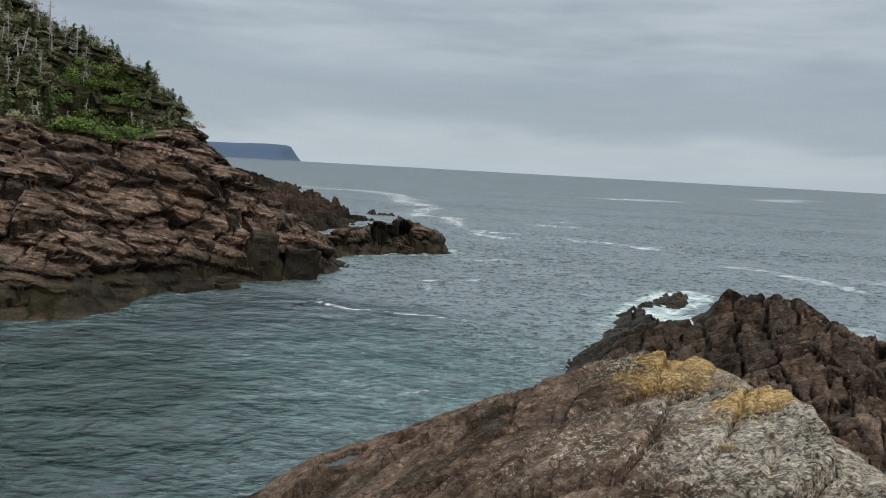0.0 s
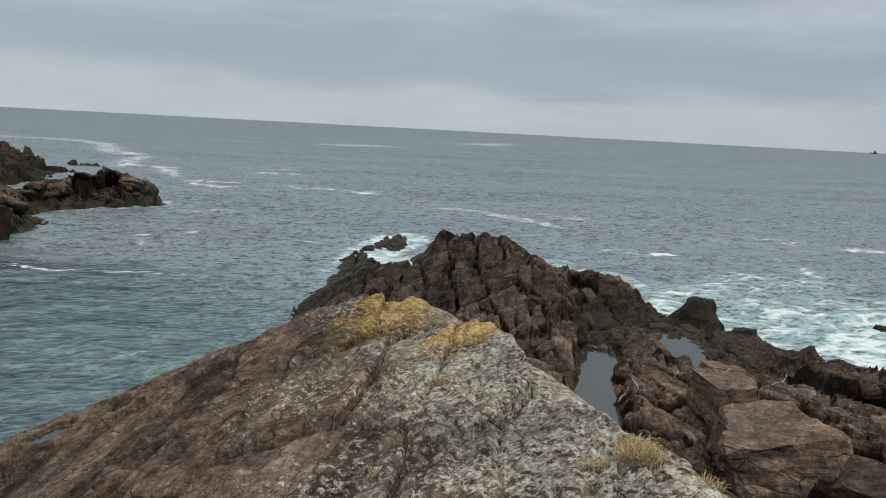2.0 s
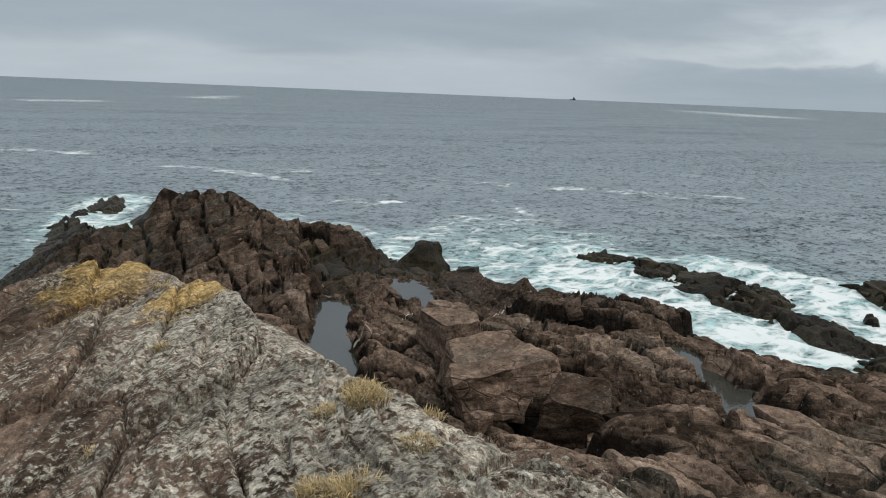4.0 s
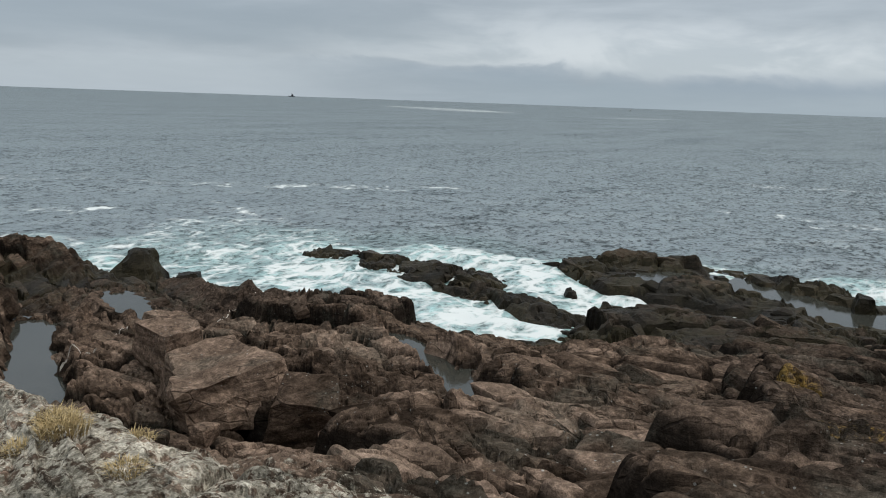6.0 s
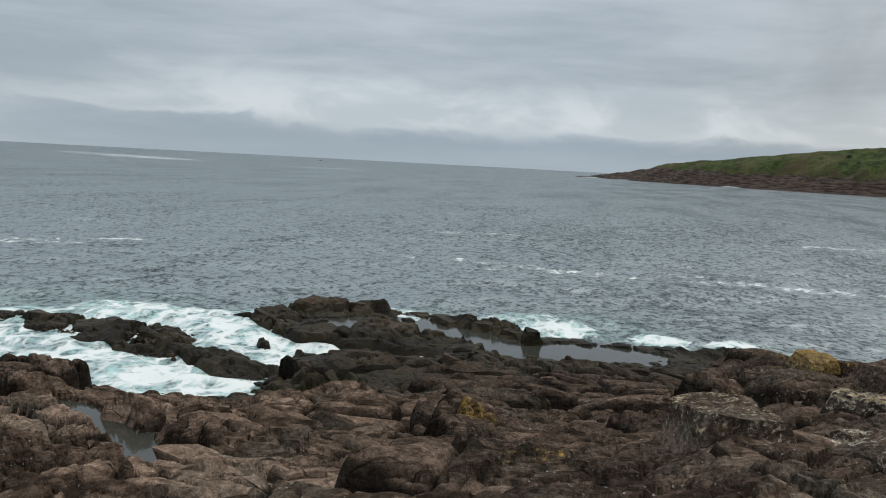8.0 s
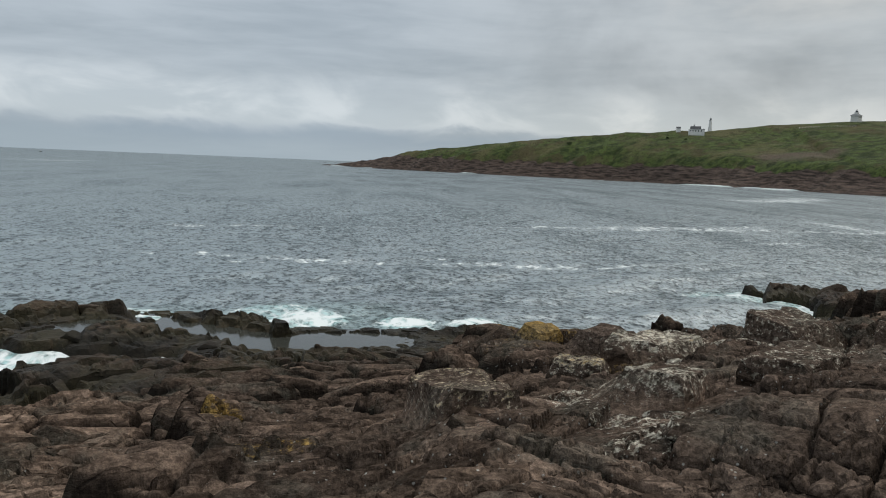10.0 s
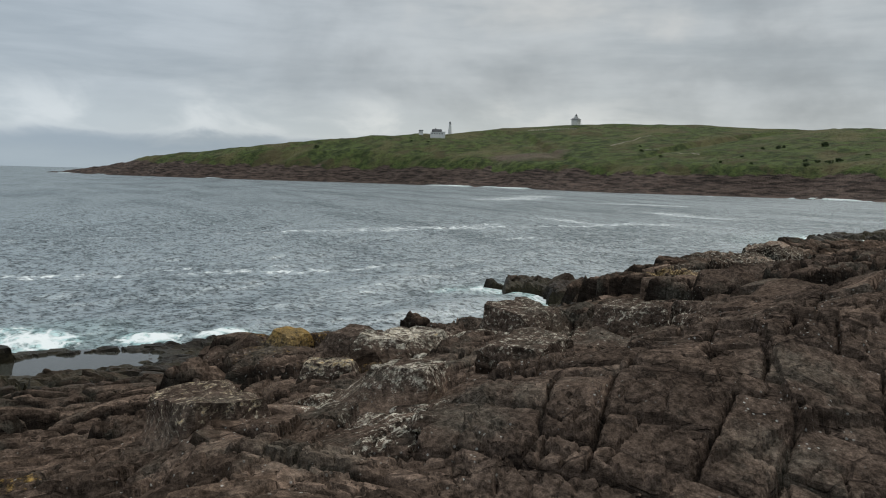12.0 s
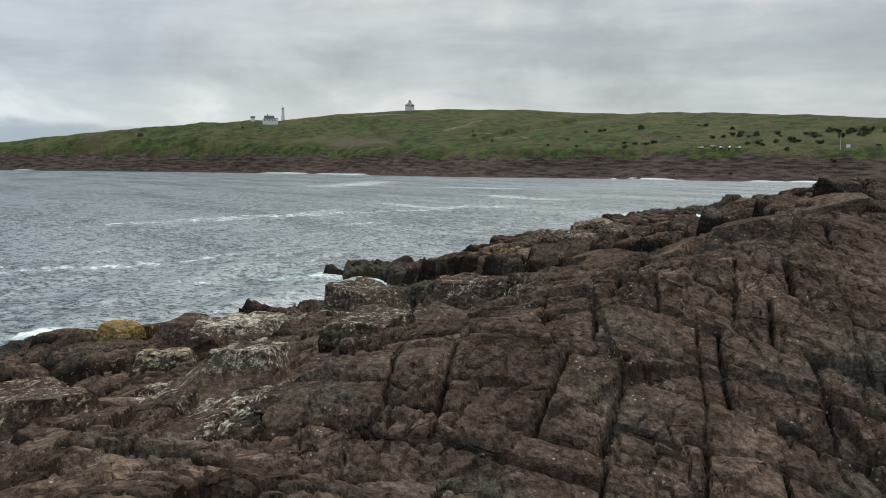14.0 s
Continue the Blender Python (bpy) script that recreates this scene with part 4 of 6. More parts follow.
build_shore()


# ---------------------------------------------------------------- far headland with turf
# waterline and skyline of the headland, from its tip round the bay
COAST = [(1340, 70), (1140, -20), (1000, -115), (915, -220), (790, -310), (690, -352), (560, -390), (470, -470), (370, -505), (250, -560), (120, -640), (-60, -700)]
BROW = [(1335, 62, 3), (1150, -60, 26), (1030, -190, 44), (960, -300, 56), (905, -385, 60), (912, -470, 71), (870, -535, 76.5), (800, -640, 77.5), (715, -735, 71), (600, -690, 67), (440, -700, 57), (260, -720, 44), (80, -800, 40), (-60, -860, 40)]


def headland_height(x, y):
    d, s = along(x, y, COAST)
    # which side of the coast is land
    side = np.zeros_like(x)
    best = np.full_like(x, 1e9)
    for a, b in zip(COAST, COAST[1:]):
        ux, uy = b[0] - a[0], b[1] - a[1]
        t = np.clip(((x - a[0]) * ux + (y - a[1]) * uy) / (ux * ux + uy * uy), 0, 1)
        e = np.hypot(x - a[0] - t * ux, y - a[1] - t * uy)
        cr = ux * (y - a[1]) - uy * (x - a[0])
        side = np.where(e < best, np.sign(cr), side)
        best = np.minimum(best, e)
    inland = d * side + 7 * fbm(x / 40, y / 40, 4, 71)
    # height of the brow and distance to it
    top, near = np.zeros_like(x), np.full_like(x, 1e9)
    for a, b in zip(BROW, BROW[1:]):
        ux, uy = b[0] - a[0], b[1] - a[1]
        t = np.clip(((x - a[0]) * ux + (y - a[1]) * uy) / (ux * ux + uy * uy), 0, 1)
        e = np.hypot(x - a[0] - t * ux, y - a[1] - t * uy)
        top = np.where(e < near, a[2] + t * (b[2] - a[2]), top)
        near = np.minimum(near, e)
    part = np.clip(inland / np.maximum(inland + near, 1.0), 0, 1)
    bluff = np.minimum(0.3 * top + 2, 19) * step(inland, -2, 42)
    rise = np.maximum(top - np.minimum(0.3 * top + 2, 19), 0) * np.clip((part - 0.08) / 0.92, 0, 1) ** 0.85
    h = np.where(inland > -6, bluff + rise, -3)
    ledge = relief(x / 6, y / 6, (x * 0.0, x * 0.0, x * 0.0), 1.0, False, beds=0.5)[1] * 3.2
    h = h + ledge * step(inland, -6, 6) * step(inland, 60, 30) + 1.1 * fbm(x / 25, y / 25, 4, 81) * step(inland, 10, 60)
    return h, inland


def build_headland():
    X, Y = grid(-60, 1360, -900, 110, 4.0)
    Z, inland = headland_height(X, Y)
    keep = np.maximum.reduce([Z[:-1, :-1], Z[1:, 1:], Z[:-1, 1:], Z[1:, :-1]]) > -0.6
    turf = step(Z + 3.5 * fbm(X / 18, Y / 18, 3, 91), 14, 21)
    ob = sheet("ground_headland", X, Y, Z, keep, HEADLAND, (("turf", turf), ("bare", spots(X, Y, [(752, -398, 34, 1.0), (735, -418, 20, 1.0), (768, -385, 18, 1.0)]))), smooth=True)
    tagged(ob, "green turf headland above a red rock shore across the bay", "headland", kind="structure")
    # hazy cape far to the north
    X, Y = grid(-2600, -780, 4200, 4700, 20)
    d = (X + 830) / 400
    Z = np.where(X < -800, np.minimum(78, 78 * np.clip((-X - 805) / 55, 0, 1)) + 7 * fbm(X / 300, Y / 300, 3, 95), 0)
    Z = Z * step(Y, 4200, 4400) - 14 * step(X, -1500, -900) * (Z > 30) * 0 + 2
    ob = sheet("ground_far_cape", X, Y, Z, np.ones((X.shape[0] - 1, X.shape[1] - 1), bool), HAZE_BLUE, smooth=True)
    tagged(ob, "distant blue hazy flat-topped cape on the horizon", "cape", kind="structure")


build_headland()


# ---------------------------------------------------------------- water
# lines of drifting foam: points, half width, strength
STREAKS = [
    ([(-10, 65), (-7, 62), (-4, 62), (-1, 61), (3, 59)], 0.5, 0.6),
    ([(-2, 80), (0, 80), (4, 83)], 0.8, 0.6),
    ([(-1, 79), (-1, 71)], 0.7, 0.6),
    ([(-63, 352), (-32, 328), (-7, 281), (1, 238)], 8.5, 0.6),
    ([(-6, 226), (1, 190), (9, 189)], 6.3, 0.6),
    ([(2, 185), (4, 139), (7, 135)], 2.9, 0.6),
    ([(18, 177), (30, 171)], 2.9, 0.6),
    ([(8, 151), (20, 138), (28, 132), (34, 130)], 2.4, 0.6),
    ([(33, 111), (39, 105), (44, 100), (45, 91)], 1.5, 0.6),
    ([(13, 77), (16, 74), (19, 72)], 0.7, 0.6),
    ([(96, 418), (119, 436)], 18.1, 0.6),
    ([(225, 561), (280, 635)], 39.2, 0.6),
    ([(17, 189), (30, 181)], 3.3, 0.6),
    ([(7, 148), (24, 136), (32, 128)], 1.8, 0.6),
    ([(39, 108), (44, 97), (45, 92)], 1.5, 0.6),
    ([(49, 98), (63, 93)], 1.5, 0.6),
    ([(41, 69), (47, 69), (41, 66)], 0.8, 0.6),
    ([(70, 73), (77, 67), (82, 60)], 1.0, 0.6),
    ([(63, 82), (71, 72)], 1.0, 0.6),
    ([(57, 64), (54, 52), (45, 47)], 0.7, 0.6),
    ([(3, 98), (10, 100)], 0.9, 0.6),
    ([(41, 102), (44, 94)], 1.4, 0.6),
    ([(50, 101), (64, 96)], 1.2, 0.6),
    ([(60, 91), (72, 74), (85, 63), (93, 53)], 1.1, 0.6),
    ([(40, 70), (44, 71), (47, 68)], 0.8, 0.6),
    ([(47, 52), (50, 47)], 0.6, 0.6),
    ([(933, 671), (805, 494)], 68.0, 0.6),
    ([(94, 29), (94, 17), (93, 8), (95, -1)], 1.1, 0.6),
    ([(128, 28), (131, 15)], 1.6, 0.6),
    ([(92, 18), (91, 5), (95, -11)], 1.1, 0.6),
    ([(89, -8), (92, -20), (93, -32)], 1.1, 0.6),
    ([(129, 36), (132, 11), (142, -13)], 1.7, 0.6),
    ([(143, -15), (158, -49), (174, -83)], 2.6, 0.6),
    ([(750, 287), (791, 265)], 41.6, 0.6),
    ([(101, -44), (100, -46)], 1.5, 0.6),
    ([(88, 14), (89, 3), (91, -12)], 1.0, 0.6),
    ([(91, -12), (91, -21), (95, -33)], 1.1, 0.6),
    ([(147, -33), (161, -62), (167, -95)], 2.7, 0.6),
    ([(202, -114), (178, -117), (177, -135)], 6.1, 0.6),
    ([(340, -166), (443, -250)], 18.3, 0.6),
    ([(132, -64), (131, -70)], 2.7, 0.6),
    ([(321, -219), (296, -244)], 13.9, 0.6),
    ([(128, -62), (131, -72)], 2.6, 0.6),
    ([(170, -93), (169, -105), (172, -124)], 5.1, 0.6),
    ([(91, -16), (90, -24), (94, -32)], 1.1, 0.6),
    ([(152, -32), (154, -55), (160, -74)], 2.5, 0.6),
    ([(350, -174), (428, -242)], 18.1, 0.6),
    ([(236, -180), (199, -181)], 9.9, 0.6),
]
SURGES = [(36, 47, 9, 0.42), (38, 40, 7, 0.55), (37, 34, 4.5, 0.8), (36, 27, 4, 0.85), (35, 21.5, 3, 0.95), (34.8, 18, 2.4, 1.0), (46, 52, 8, 0.35), (46, 45, 7, 0.4), (49, 32, 4.5, 0.75), (50, 28, 3.5, 0.8), (46, 27, 2.5, 0.9),
          (47.5, 23.3, 2.2, 1.0), (45.8, 20.4, 2.0, 1.0), (44.5, 17.7, 1.8, 1.0), (44, 15.3, 1.7, 1.0), (43.9, 13.2, 1.6, 1.0), (43.9, 11, 1.5, 0.95), (42, 17.9, 1.6, 0.9), (40.3, 17.2, 1.3, 0.85), (56, 3.5, 3.2, 0.95), (55.3, -3, 2.4, 0.85), (54.6, -8, 2.4, 0.9), (58, 6, 4.0, 0.6),
          (18.0, 61, 3.0, 0.75), (18, 66, 2.6, 0.75), (74, -32, 3, 0.5), (66, -37, 2.5, 0.5), (-12, 100.5, 2.2, 0.7), (-1, 39, 1.2, 0.3), (31, 63, 4, 0.4), (32, 56, 4, 0.45), (30, 47, 4, 0.75)]


def build_sea():
    radii = [4.0]
    while radii[-1] < 4980:
        radii.append(radii[-1] * 1.0165 + 0.02)
    A, Rr = np.meshgrid(np.radians(np.concatenate([np.linspace(-70, 135, 560), np.linspace(137.5, 290, 62)])), np.array(radii))
    X, Y = Rr * np.cos(A) + 8.0, Rr * np.sin(A) + 20.0
    sheltered = step(np.hypot((X + 10) / 24, (Y - 52) / 40), 1.3, 0.7)
    a = 0.26 * fbm((X * 0.8 + Y * 0.6) / 6, (Y * 0.8 - X * 0.6) / 14, 3, 101) + 0.10 * fbm(X / 2.2, Y / 3.4, 2, 107)
    Z = a * step(Rr, 500, 100) * (1 - 0.5 * sheltered)
    foam, streak = spots(X, Y, SURGES), np.zeros_like(X)
    for line, half, s in STREAKS:
        d, _ = along(X + half * 1.2 * fbm(X / (half * 9), Y / (half * 9), 3, 113), Y + half * 1.2 * fbm(X / (half * 9), Y / (half * 9), 3, 115), line)
        wob = half * (1 + 0.6 * vnoise(X / (half * 4), Y / (half * 4), 111))
        streak = np.maximum(streak, s * np.exp(-(d / np.maximum(wob, 0.1)) ** 2))
    close = (Rr < 210)
    bed = np.full_like(X, -6.0)
    bed[close] = np.maximum(base_shore(X[close], Y[close]), base_cliff(X[close], Y[close]))
    open_side = step(X + 0.3 * Y, 20, 40)
    foam = np.maximum(foam, step(bed, -1.0, -0.1) * (0.35 + 0.3 * open_side) * (1 - 0.5 * sheltered))
    bay = (X > -60) & (X < 1360) & (Y > -900) & (Y < 110) & (Rr > 300)
    to_land = np.full_like(X, -99.0)
    to_land[bay] = headland_height(X[bay], Y[bay])[1]
    breaker = step(to_land, -34, -14) * step(vnoise(X / 42, Y / 42, 117) + 0.5 * vnoise(X / 13, Y / 13, 119), 0.42, 0.62)
    foam = np.maximum(foam, breaker)
    Z = Z + 1.2 * breaker + 0.25 * foam * (Rr < 90) * (0.5 + vnoise(X / 1.3, Y / 1.3, 121))
    shoal = np.maximum(step(bed, -3.5, 0.0) * 0.6, 0.9 * step(np.hypot((X + 1) / 15, (Y - 42) / 20), 1.5, 0.2))
    shoal = np.maximum(shoal, spots(X, Y, [(40, 42, 14, 0.7), (50, 34, 10, 0.6), (57, 3, 8, 0.6)]))
    # ellipse of cove water darkened to stand in for the cliff's reflection
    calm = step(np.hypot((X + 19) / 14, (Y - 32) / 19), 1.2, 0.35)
    keep = np.ones((X.shape[0] - 1, X.shape[1] - 1), bool)
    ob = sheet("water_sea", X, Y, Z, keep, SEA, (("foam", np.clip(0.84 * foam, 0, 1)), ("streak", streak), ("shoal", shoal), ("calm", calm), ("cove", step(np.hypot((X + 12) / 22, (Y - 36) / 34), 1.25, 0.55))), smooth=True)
    tagged(ob, "grey-green sea with foam lines and a teal cove", "sea", kind="structure")
    for line, half, level in POOLS:
        xs, ys = [p[0] for p in line], [p[1] for p in line]
        X, Y = grid(min(xs) - 2 * half, max(xs) + 2 * half, min(ys) - 2 * half, max(ys) + 2 * half, 0.25)
        d, _ = along(X, Y, line)
        keep = (d < half * 1.75)[:-1, :-1]
        tagged(sheet("water_pool", X, Y, np.full_like(X, level), keep, POOL, smooth=True), "still rain pool in a hollow of the rock", "pool", kind="structure")


build_sea()


# ---------------------------------------------------------------- loose and jointed rock
def part(name, bm, mat, parent, label=""):
    """Links a bmesh as one mesh object under a thing or a part."""
    me = bpy.data.meshes.new(name)
    bm.to_mesh(me)
    bm.free()
    me.materials.append(mat)
    ob = new(name, me)
    ob.parent = parent
    return tagged(ob, label)


def hull_points(rng, chamfer=0.17, skew=0.42):
    pts = []
    for sx in (-1, 1):
        for sy in (-1, 1):
            for sz in (-1, 1):
                c = np.array([sx, sy, sz]) * 0.5 * (1 - skew * rng.random(3))
                if sz > 0:
                    c[:2] *= 1 - 0.3 * rng.random()
                for k in range(3):
                    p = c.copy()
                    p[k] -= np.sign(p[k]) * chamfer * (0.3 + rng.random())
                    pts.append(p)
    return pts


def block_shape(rng, chamfer=0.17):
    bm = bmesh.new()
    for p in hull_points(rng, chamfer):
        bm.verts.new(p)
    res = bmesh.ops.convex_hull(bm, input=bm.verts)
    bmesh.ops.delete(bm, geom=[v for v in bm.verts if not v.link_faces], context="VERTS")
    bmesh.ops.triangulate(bm, faces=bm.faces)
    bm.verts.index_update()
    v = np.array([p.co[:] for p in bm.verts])
    f = np.array([[q.index for q in face.verts] for face in bm.faces])
    bm.free()
    return v, f


RNG = np.random.default_rng(7)
SHAPES = [block_shape(RNG) for _ in range(28)]


def zone_blocks(box, spacing, long, wide, high, height, base, seed, keep=0.8, yaw=-STRIKE, follow=0.8, proud=0.3, skip=None, lowest=0.15, bed=None):
    """Blocks on a jittered grid over a stretch of the plan, lying along the beds: centres, turns, sizes, shapes."""
    rng = np.random.default_rng(seed)
    X, Y = np.meshgrid(np.arange(box[0], box[1], spacing), np.arange(box[2], box[3], spacing))
    x, y = X.ravel() + spacing * rng.uniform(-0.45, 0.45, X.size), Y.ravel() + spacing * rng.uniform(-0.45, 0.45, X.size)
    h = base(x, y)
    ok = (h > lowest) & (rng.random(x.size) < keep)
    for line, half, _ in POOLS:
        ok &= along(x, y, line)[0] > half * 1.7
    for line, half, _ in CHANNELS:
        ok &= along(x, y, line)[0] > half * 1.5
    if skip is not None:
        ok &= ~skip(x, y)
    x, y, h = x[ok], y[ok], h[ok]
    gx, gy = (base(x + 0.5, y) - base(x - 0.5, y)), (base(x, y + 0.5) - base(x, y - 0.5))
    z = height(x, y)[0]
    out = []
    for k in range(len(x)):
        big = rng.random() ** 1.6
        size = (long[0] + big * (long[1] - long[0]), wide[0] + big * (wide[1] - wide[0]), high[0] + big * (high[1] - high[0]))
        g = np.array([gx[k], gy[k]]) * follow
        m = np.hypot(*g)
        g *= min(1.0, 0.9 / max(m, 1e-6))
        if bed is None:
            up = Vector((-g[0] + rng.normal(0, 0.2), -g[1] + rng.normal(0, 0.2), 1)).normalized()
            a = yaw + math.pi / 2 + rng.normal(0, 0.28)
        else:
            up = Vector((bed[0] + rng.normal(0, 0.05), bed[1] + rng.normal(0, 0.05), 1)).normalized()
            a = yaw + math.pi / 2 + rng.normal(0, 0.12)
        ax = Vector((math.cos(a), math.sin(a), 0))
        ay = up.cross(ax).normalized()
        ax = ay.cross(up)
        m3 = Matrix((ax, ay, up)).transposed()
        c = Vector((x[k], y[k], z[k])) - up * size[2] * (0.5 - proud * rng.uniform(0.1, 1.0))
        out.append((c, m3, size, int(rng.integers(len(SHAPES)))))
    return out


def joined_blocks(name, blocks, mat, parent, label, lichen=True):
    co, tri, n = [], [], 0
    for c, m3, size, k in blocks:
        v, f = SHAPES[k]
        w = (v * np.array(size)) @ np.array(m3.transposed()) + np.array(c)
        co.append(w)
        tri.append(f + n)
        n += len(w)
    if not co:
        return
    co, tri = np.concatenate(co), np.concatenate(tri)
    me = bpy.data.meshes.new(name)
    me.from_pydata(co.tolist(), [], tri.tolist())
    if lichen:
        for key, places in (("lichen", WHITE_LICHEN), ("gold", GOLD_LICHEN)):
            me.attributes.new(key, "FLOAT", "POINT").data.foreach_set("value", spots(co[:, 0], co[:, 1], places).astype(np.float32))
        me.attributes.new("crust", "FLOAT", "POINT").data.foreach_set("value", crusted(co[:, 0], co[:, 1]).astype(np.float32))
    me.materials.append(mat)
    ob = new(name, me)
    ob.parent = parent
    tagged(ob, label, kind="stuff")


def single_blocks(blocks, mat, parent):
    meshes = []
    for v, f in SHAPES:
        me = bpy.data.meshes.new("rock_block")
        me.from_pydata(v.tolist(), [], f.tolist())
        me.materials.append(mat)
        meshes.append(me)
    for c, m3, size, k in blocks[:300]:
        ob = new("rock_block", meshes[k])
        ob.parent = parent
        ob.matrix_basis = Matrix.Translation(c) @ m3.to_4x4() @ Matrix.Diagonal((*size, 1))


def on_slab(x, y):
    """The bare lichen ridge and the slab over the cove, and the massive slope by the lookout, carry no loose blocks."""
    slab = (y > 3) & (x < 7.4) & (y < 34)
    slope = (y < 3) & (y > -24) & (x < np.where(y > -8, 10.5, 13))
    return slab | slope | ((x * x + y * y) < 60)


def build_blocks():
    lookout, shore, cliff = bpy.data.objects["ground_lookout"], bpy.data.objects["ground_shore"], bpy.data.objects["ground_cliff"]
    near = zone_blocks((9.5, 20.5, -3.5, 18.5), 1.15, (0.8, 2.6), (0.5, 1.4), (0.3, 0.7), shore_height, base_shore, 1, 0.3, skip=on_slab, proud=0.1)
    single_blocks(near, ROCK, lookout)
    joined_blocks("rock_blocks", near[300:], ROCK, lookout, "jointed red-brown sandstone blocks")
    not_near = lambda x, y: on_slab(x, y) | ((x > 9.5) & (x < 20.5) & (y > -3.5) & (y < 18.5))
    mid = zone_blocks((10, 37, -6, 37), 1.3, (0.8, 2.6), (0.5, 1.4), (0.3, 0.7), shore_height, base_shore, 2, 0.25, skip=not_near, proud=0.12)
    joined_blocks("rock_blocks", mid, ROCK, shore, "jointed red-brown blocks of the terrace")
    ridge = zone_blocks((8, 31, 24, 79), 1.05, (1.2, 4.0), (0.35, 1.0), (0.25, 0.6), shore_height, base_shore, 3, 0.14, yaw=-0.42, proud=0.16, bed=(-0.5, 0.18),
                        skip=lambda x, y: on_slab(x, y) | (x > 19) & (y < 36))
    joined_blocks("rock_blocks", ridge, REEF, shore, "steeply bedded dark slabs of the seaward ridge")
    shelf = zone_blocks((36, 57, -11, 42), 1.0, (0.6, 2.2), (0.4, 1.1), (0.3, 0.7), shore_height, base_shore, 4, 0.62, proud=0.16, lowest=0.1)
    joined_blocks("rock_blocks", shelf, REEF, shore, "wet dark blocks of the reef and shelf")
    right = zone_blocks((11, 31, -18, -3), 1.5, (1.0, 3.4), (0.8, 2.2), (0.6, 1.5), shore_height, base_shore, 5, 0.2, yaw=0.25, follow=0.8, proud=0.14, skip=on_slab)
    joined_blocks("rock_blocks", right, ROCK, shore, "large lichened blocks along the brink")
    far = zone_blocks((12, 80, -100, -17), 1.9, (1.2, 4.5), (0.8, 2.6), (0.5, 1.6), shore_height, base_shore, 6, 0.45, yaw=0.2, follow=0.8, proud=0.18, skip=on_slab)
    joined_blocks("rock_blocks", far, ROCK, shore, "weathered blocks of the ledges to the south-east")
    face = zone_blocks((-75, 4, 38, 165), 1.7, (1.2, 4.0), (0.7, 1.6), (0.4, 0.9), cliff_height, base_cliff, 7, 0.28, yaw=-0.22, proud=0.12, bed=(0.14, 0.145),
                       skip=lambda x, y: wooded(x, y) > 0.4)
    joined_blocks("rock_blocks", face, CLIFF, cliff, "long ledges and blocks of the cliff", False)


def boulder(x, y, top, size, yaw, tilt, seed, label, lichen=0.0, gold=0.0, mat=None, group="", taper=0.0):
    """A large angular boulder with broken faces; its top stands at the given height."""
    rng = np.random.default_rng(seed)
    rugged = 0.09 * max(0.0, max(size) - 2.0)
    bm = bmesh.new()
    for p in hull_points(rng, 0.11, 0.28):
        narrow = 1 - taper * (p[2] + 0.5)
        bm.verts.new((p[0] * size[0] * narrow, p[1] * size[1] * narrow, p[2] * size[2]))
    bmesh.ops.convex_hull(bm, input=bm.verts)
    bmesh.ops.delete(bm, geom=[v for v in bm.verts if not v.link_faces], context="VERTS")
    bmesh.ops.triangulate(bm, faces=bm.faces)
    for _ in range(3):
        longest = [e for e in bm.edges if e.calc_length() > 0.22 * max(size) ** 0.5]
        if longest:
            bmesh.ops.subdivide_edges(bm, edges=longest, cuts=1)
            bmesh.ops.triangulate(bm, faces=bm.faces)
    for v in bm.verts:
        q = v.co * 1.3 + Vector((seed * 3.1, 0, 0))
        v.co += v.normal * (0.10 * noise.noise(q) + 0.05 * noise.noise(q * 3.1) + rugged * (noise.noise(q * 0.45) + 0.6 * noise.noise(q * 1.1))) + v.co * 0.05 * noise.cell(q * 1.4)
    me = bpy.data.meshes.new("boulder")
    bm.to_mesh(me)
    bm.free()
    zs = np.array([v.co.z for v in me.vertices]) / size[2]
    for key, amount in (("lichen", lichen * 0.85), ("gold", gold * 1.0), ("crust", 1.5 * float(crusted(np.array([x]), np.array([y]))[0]))):
        if amount:
            me.attributes.new(key, "FLOAT", "POINT").data.foreach_set("value", (amount * step(zs, 0.0, 0.4)).astype(np.float32))
    me.materials.append(mat or ROCK)
    ob = new("boulder", me)
    ob.matrix_basis = pose(x, y, top - size[2] * 0.46, tilt[0], tilt[1], yaw)
    return tagged(ob, label, "boulder", group)


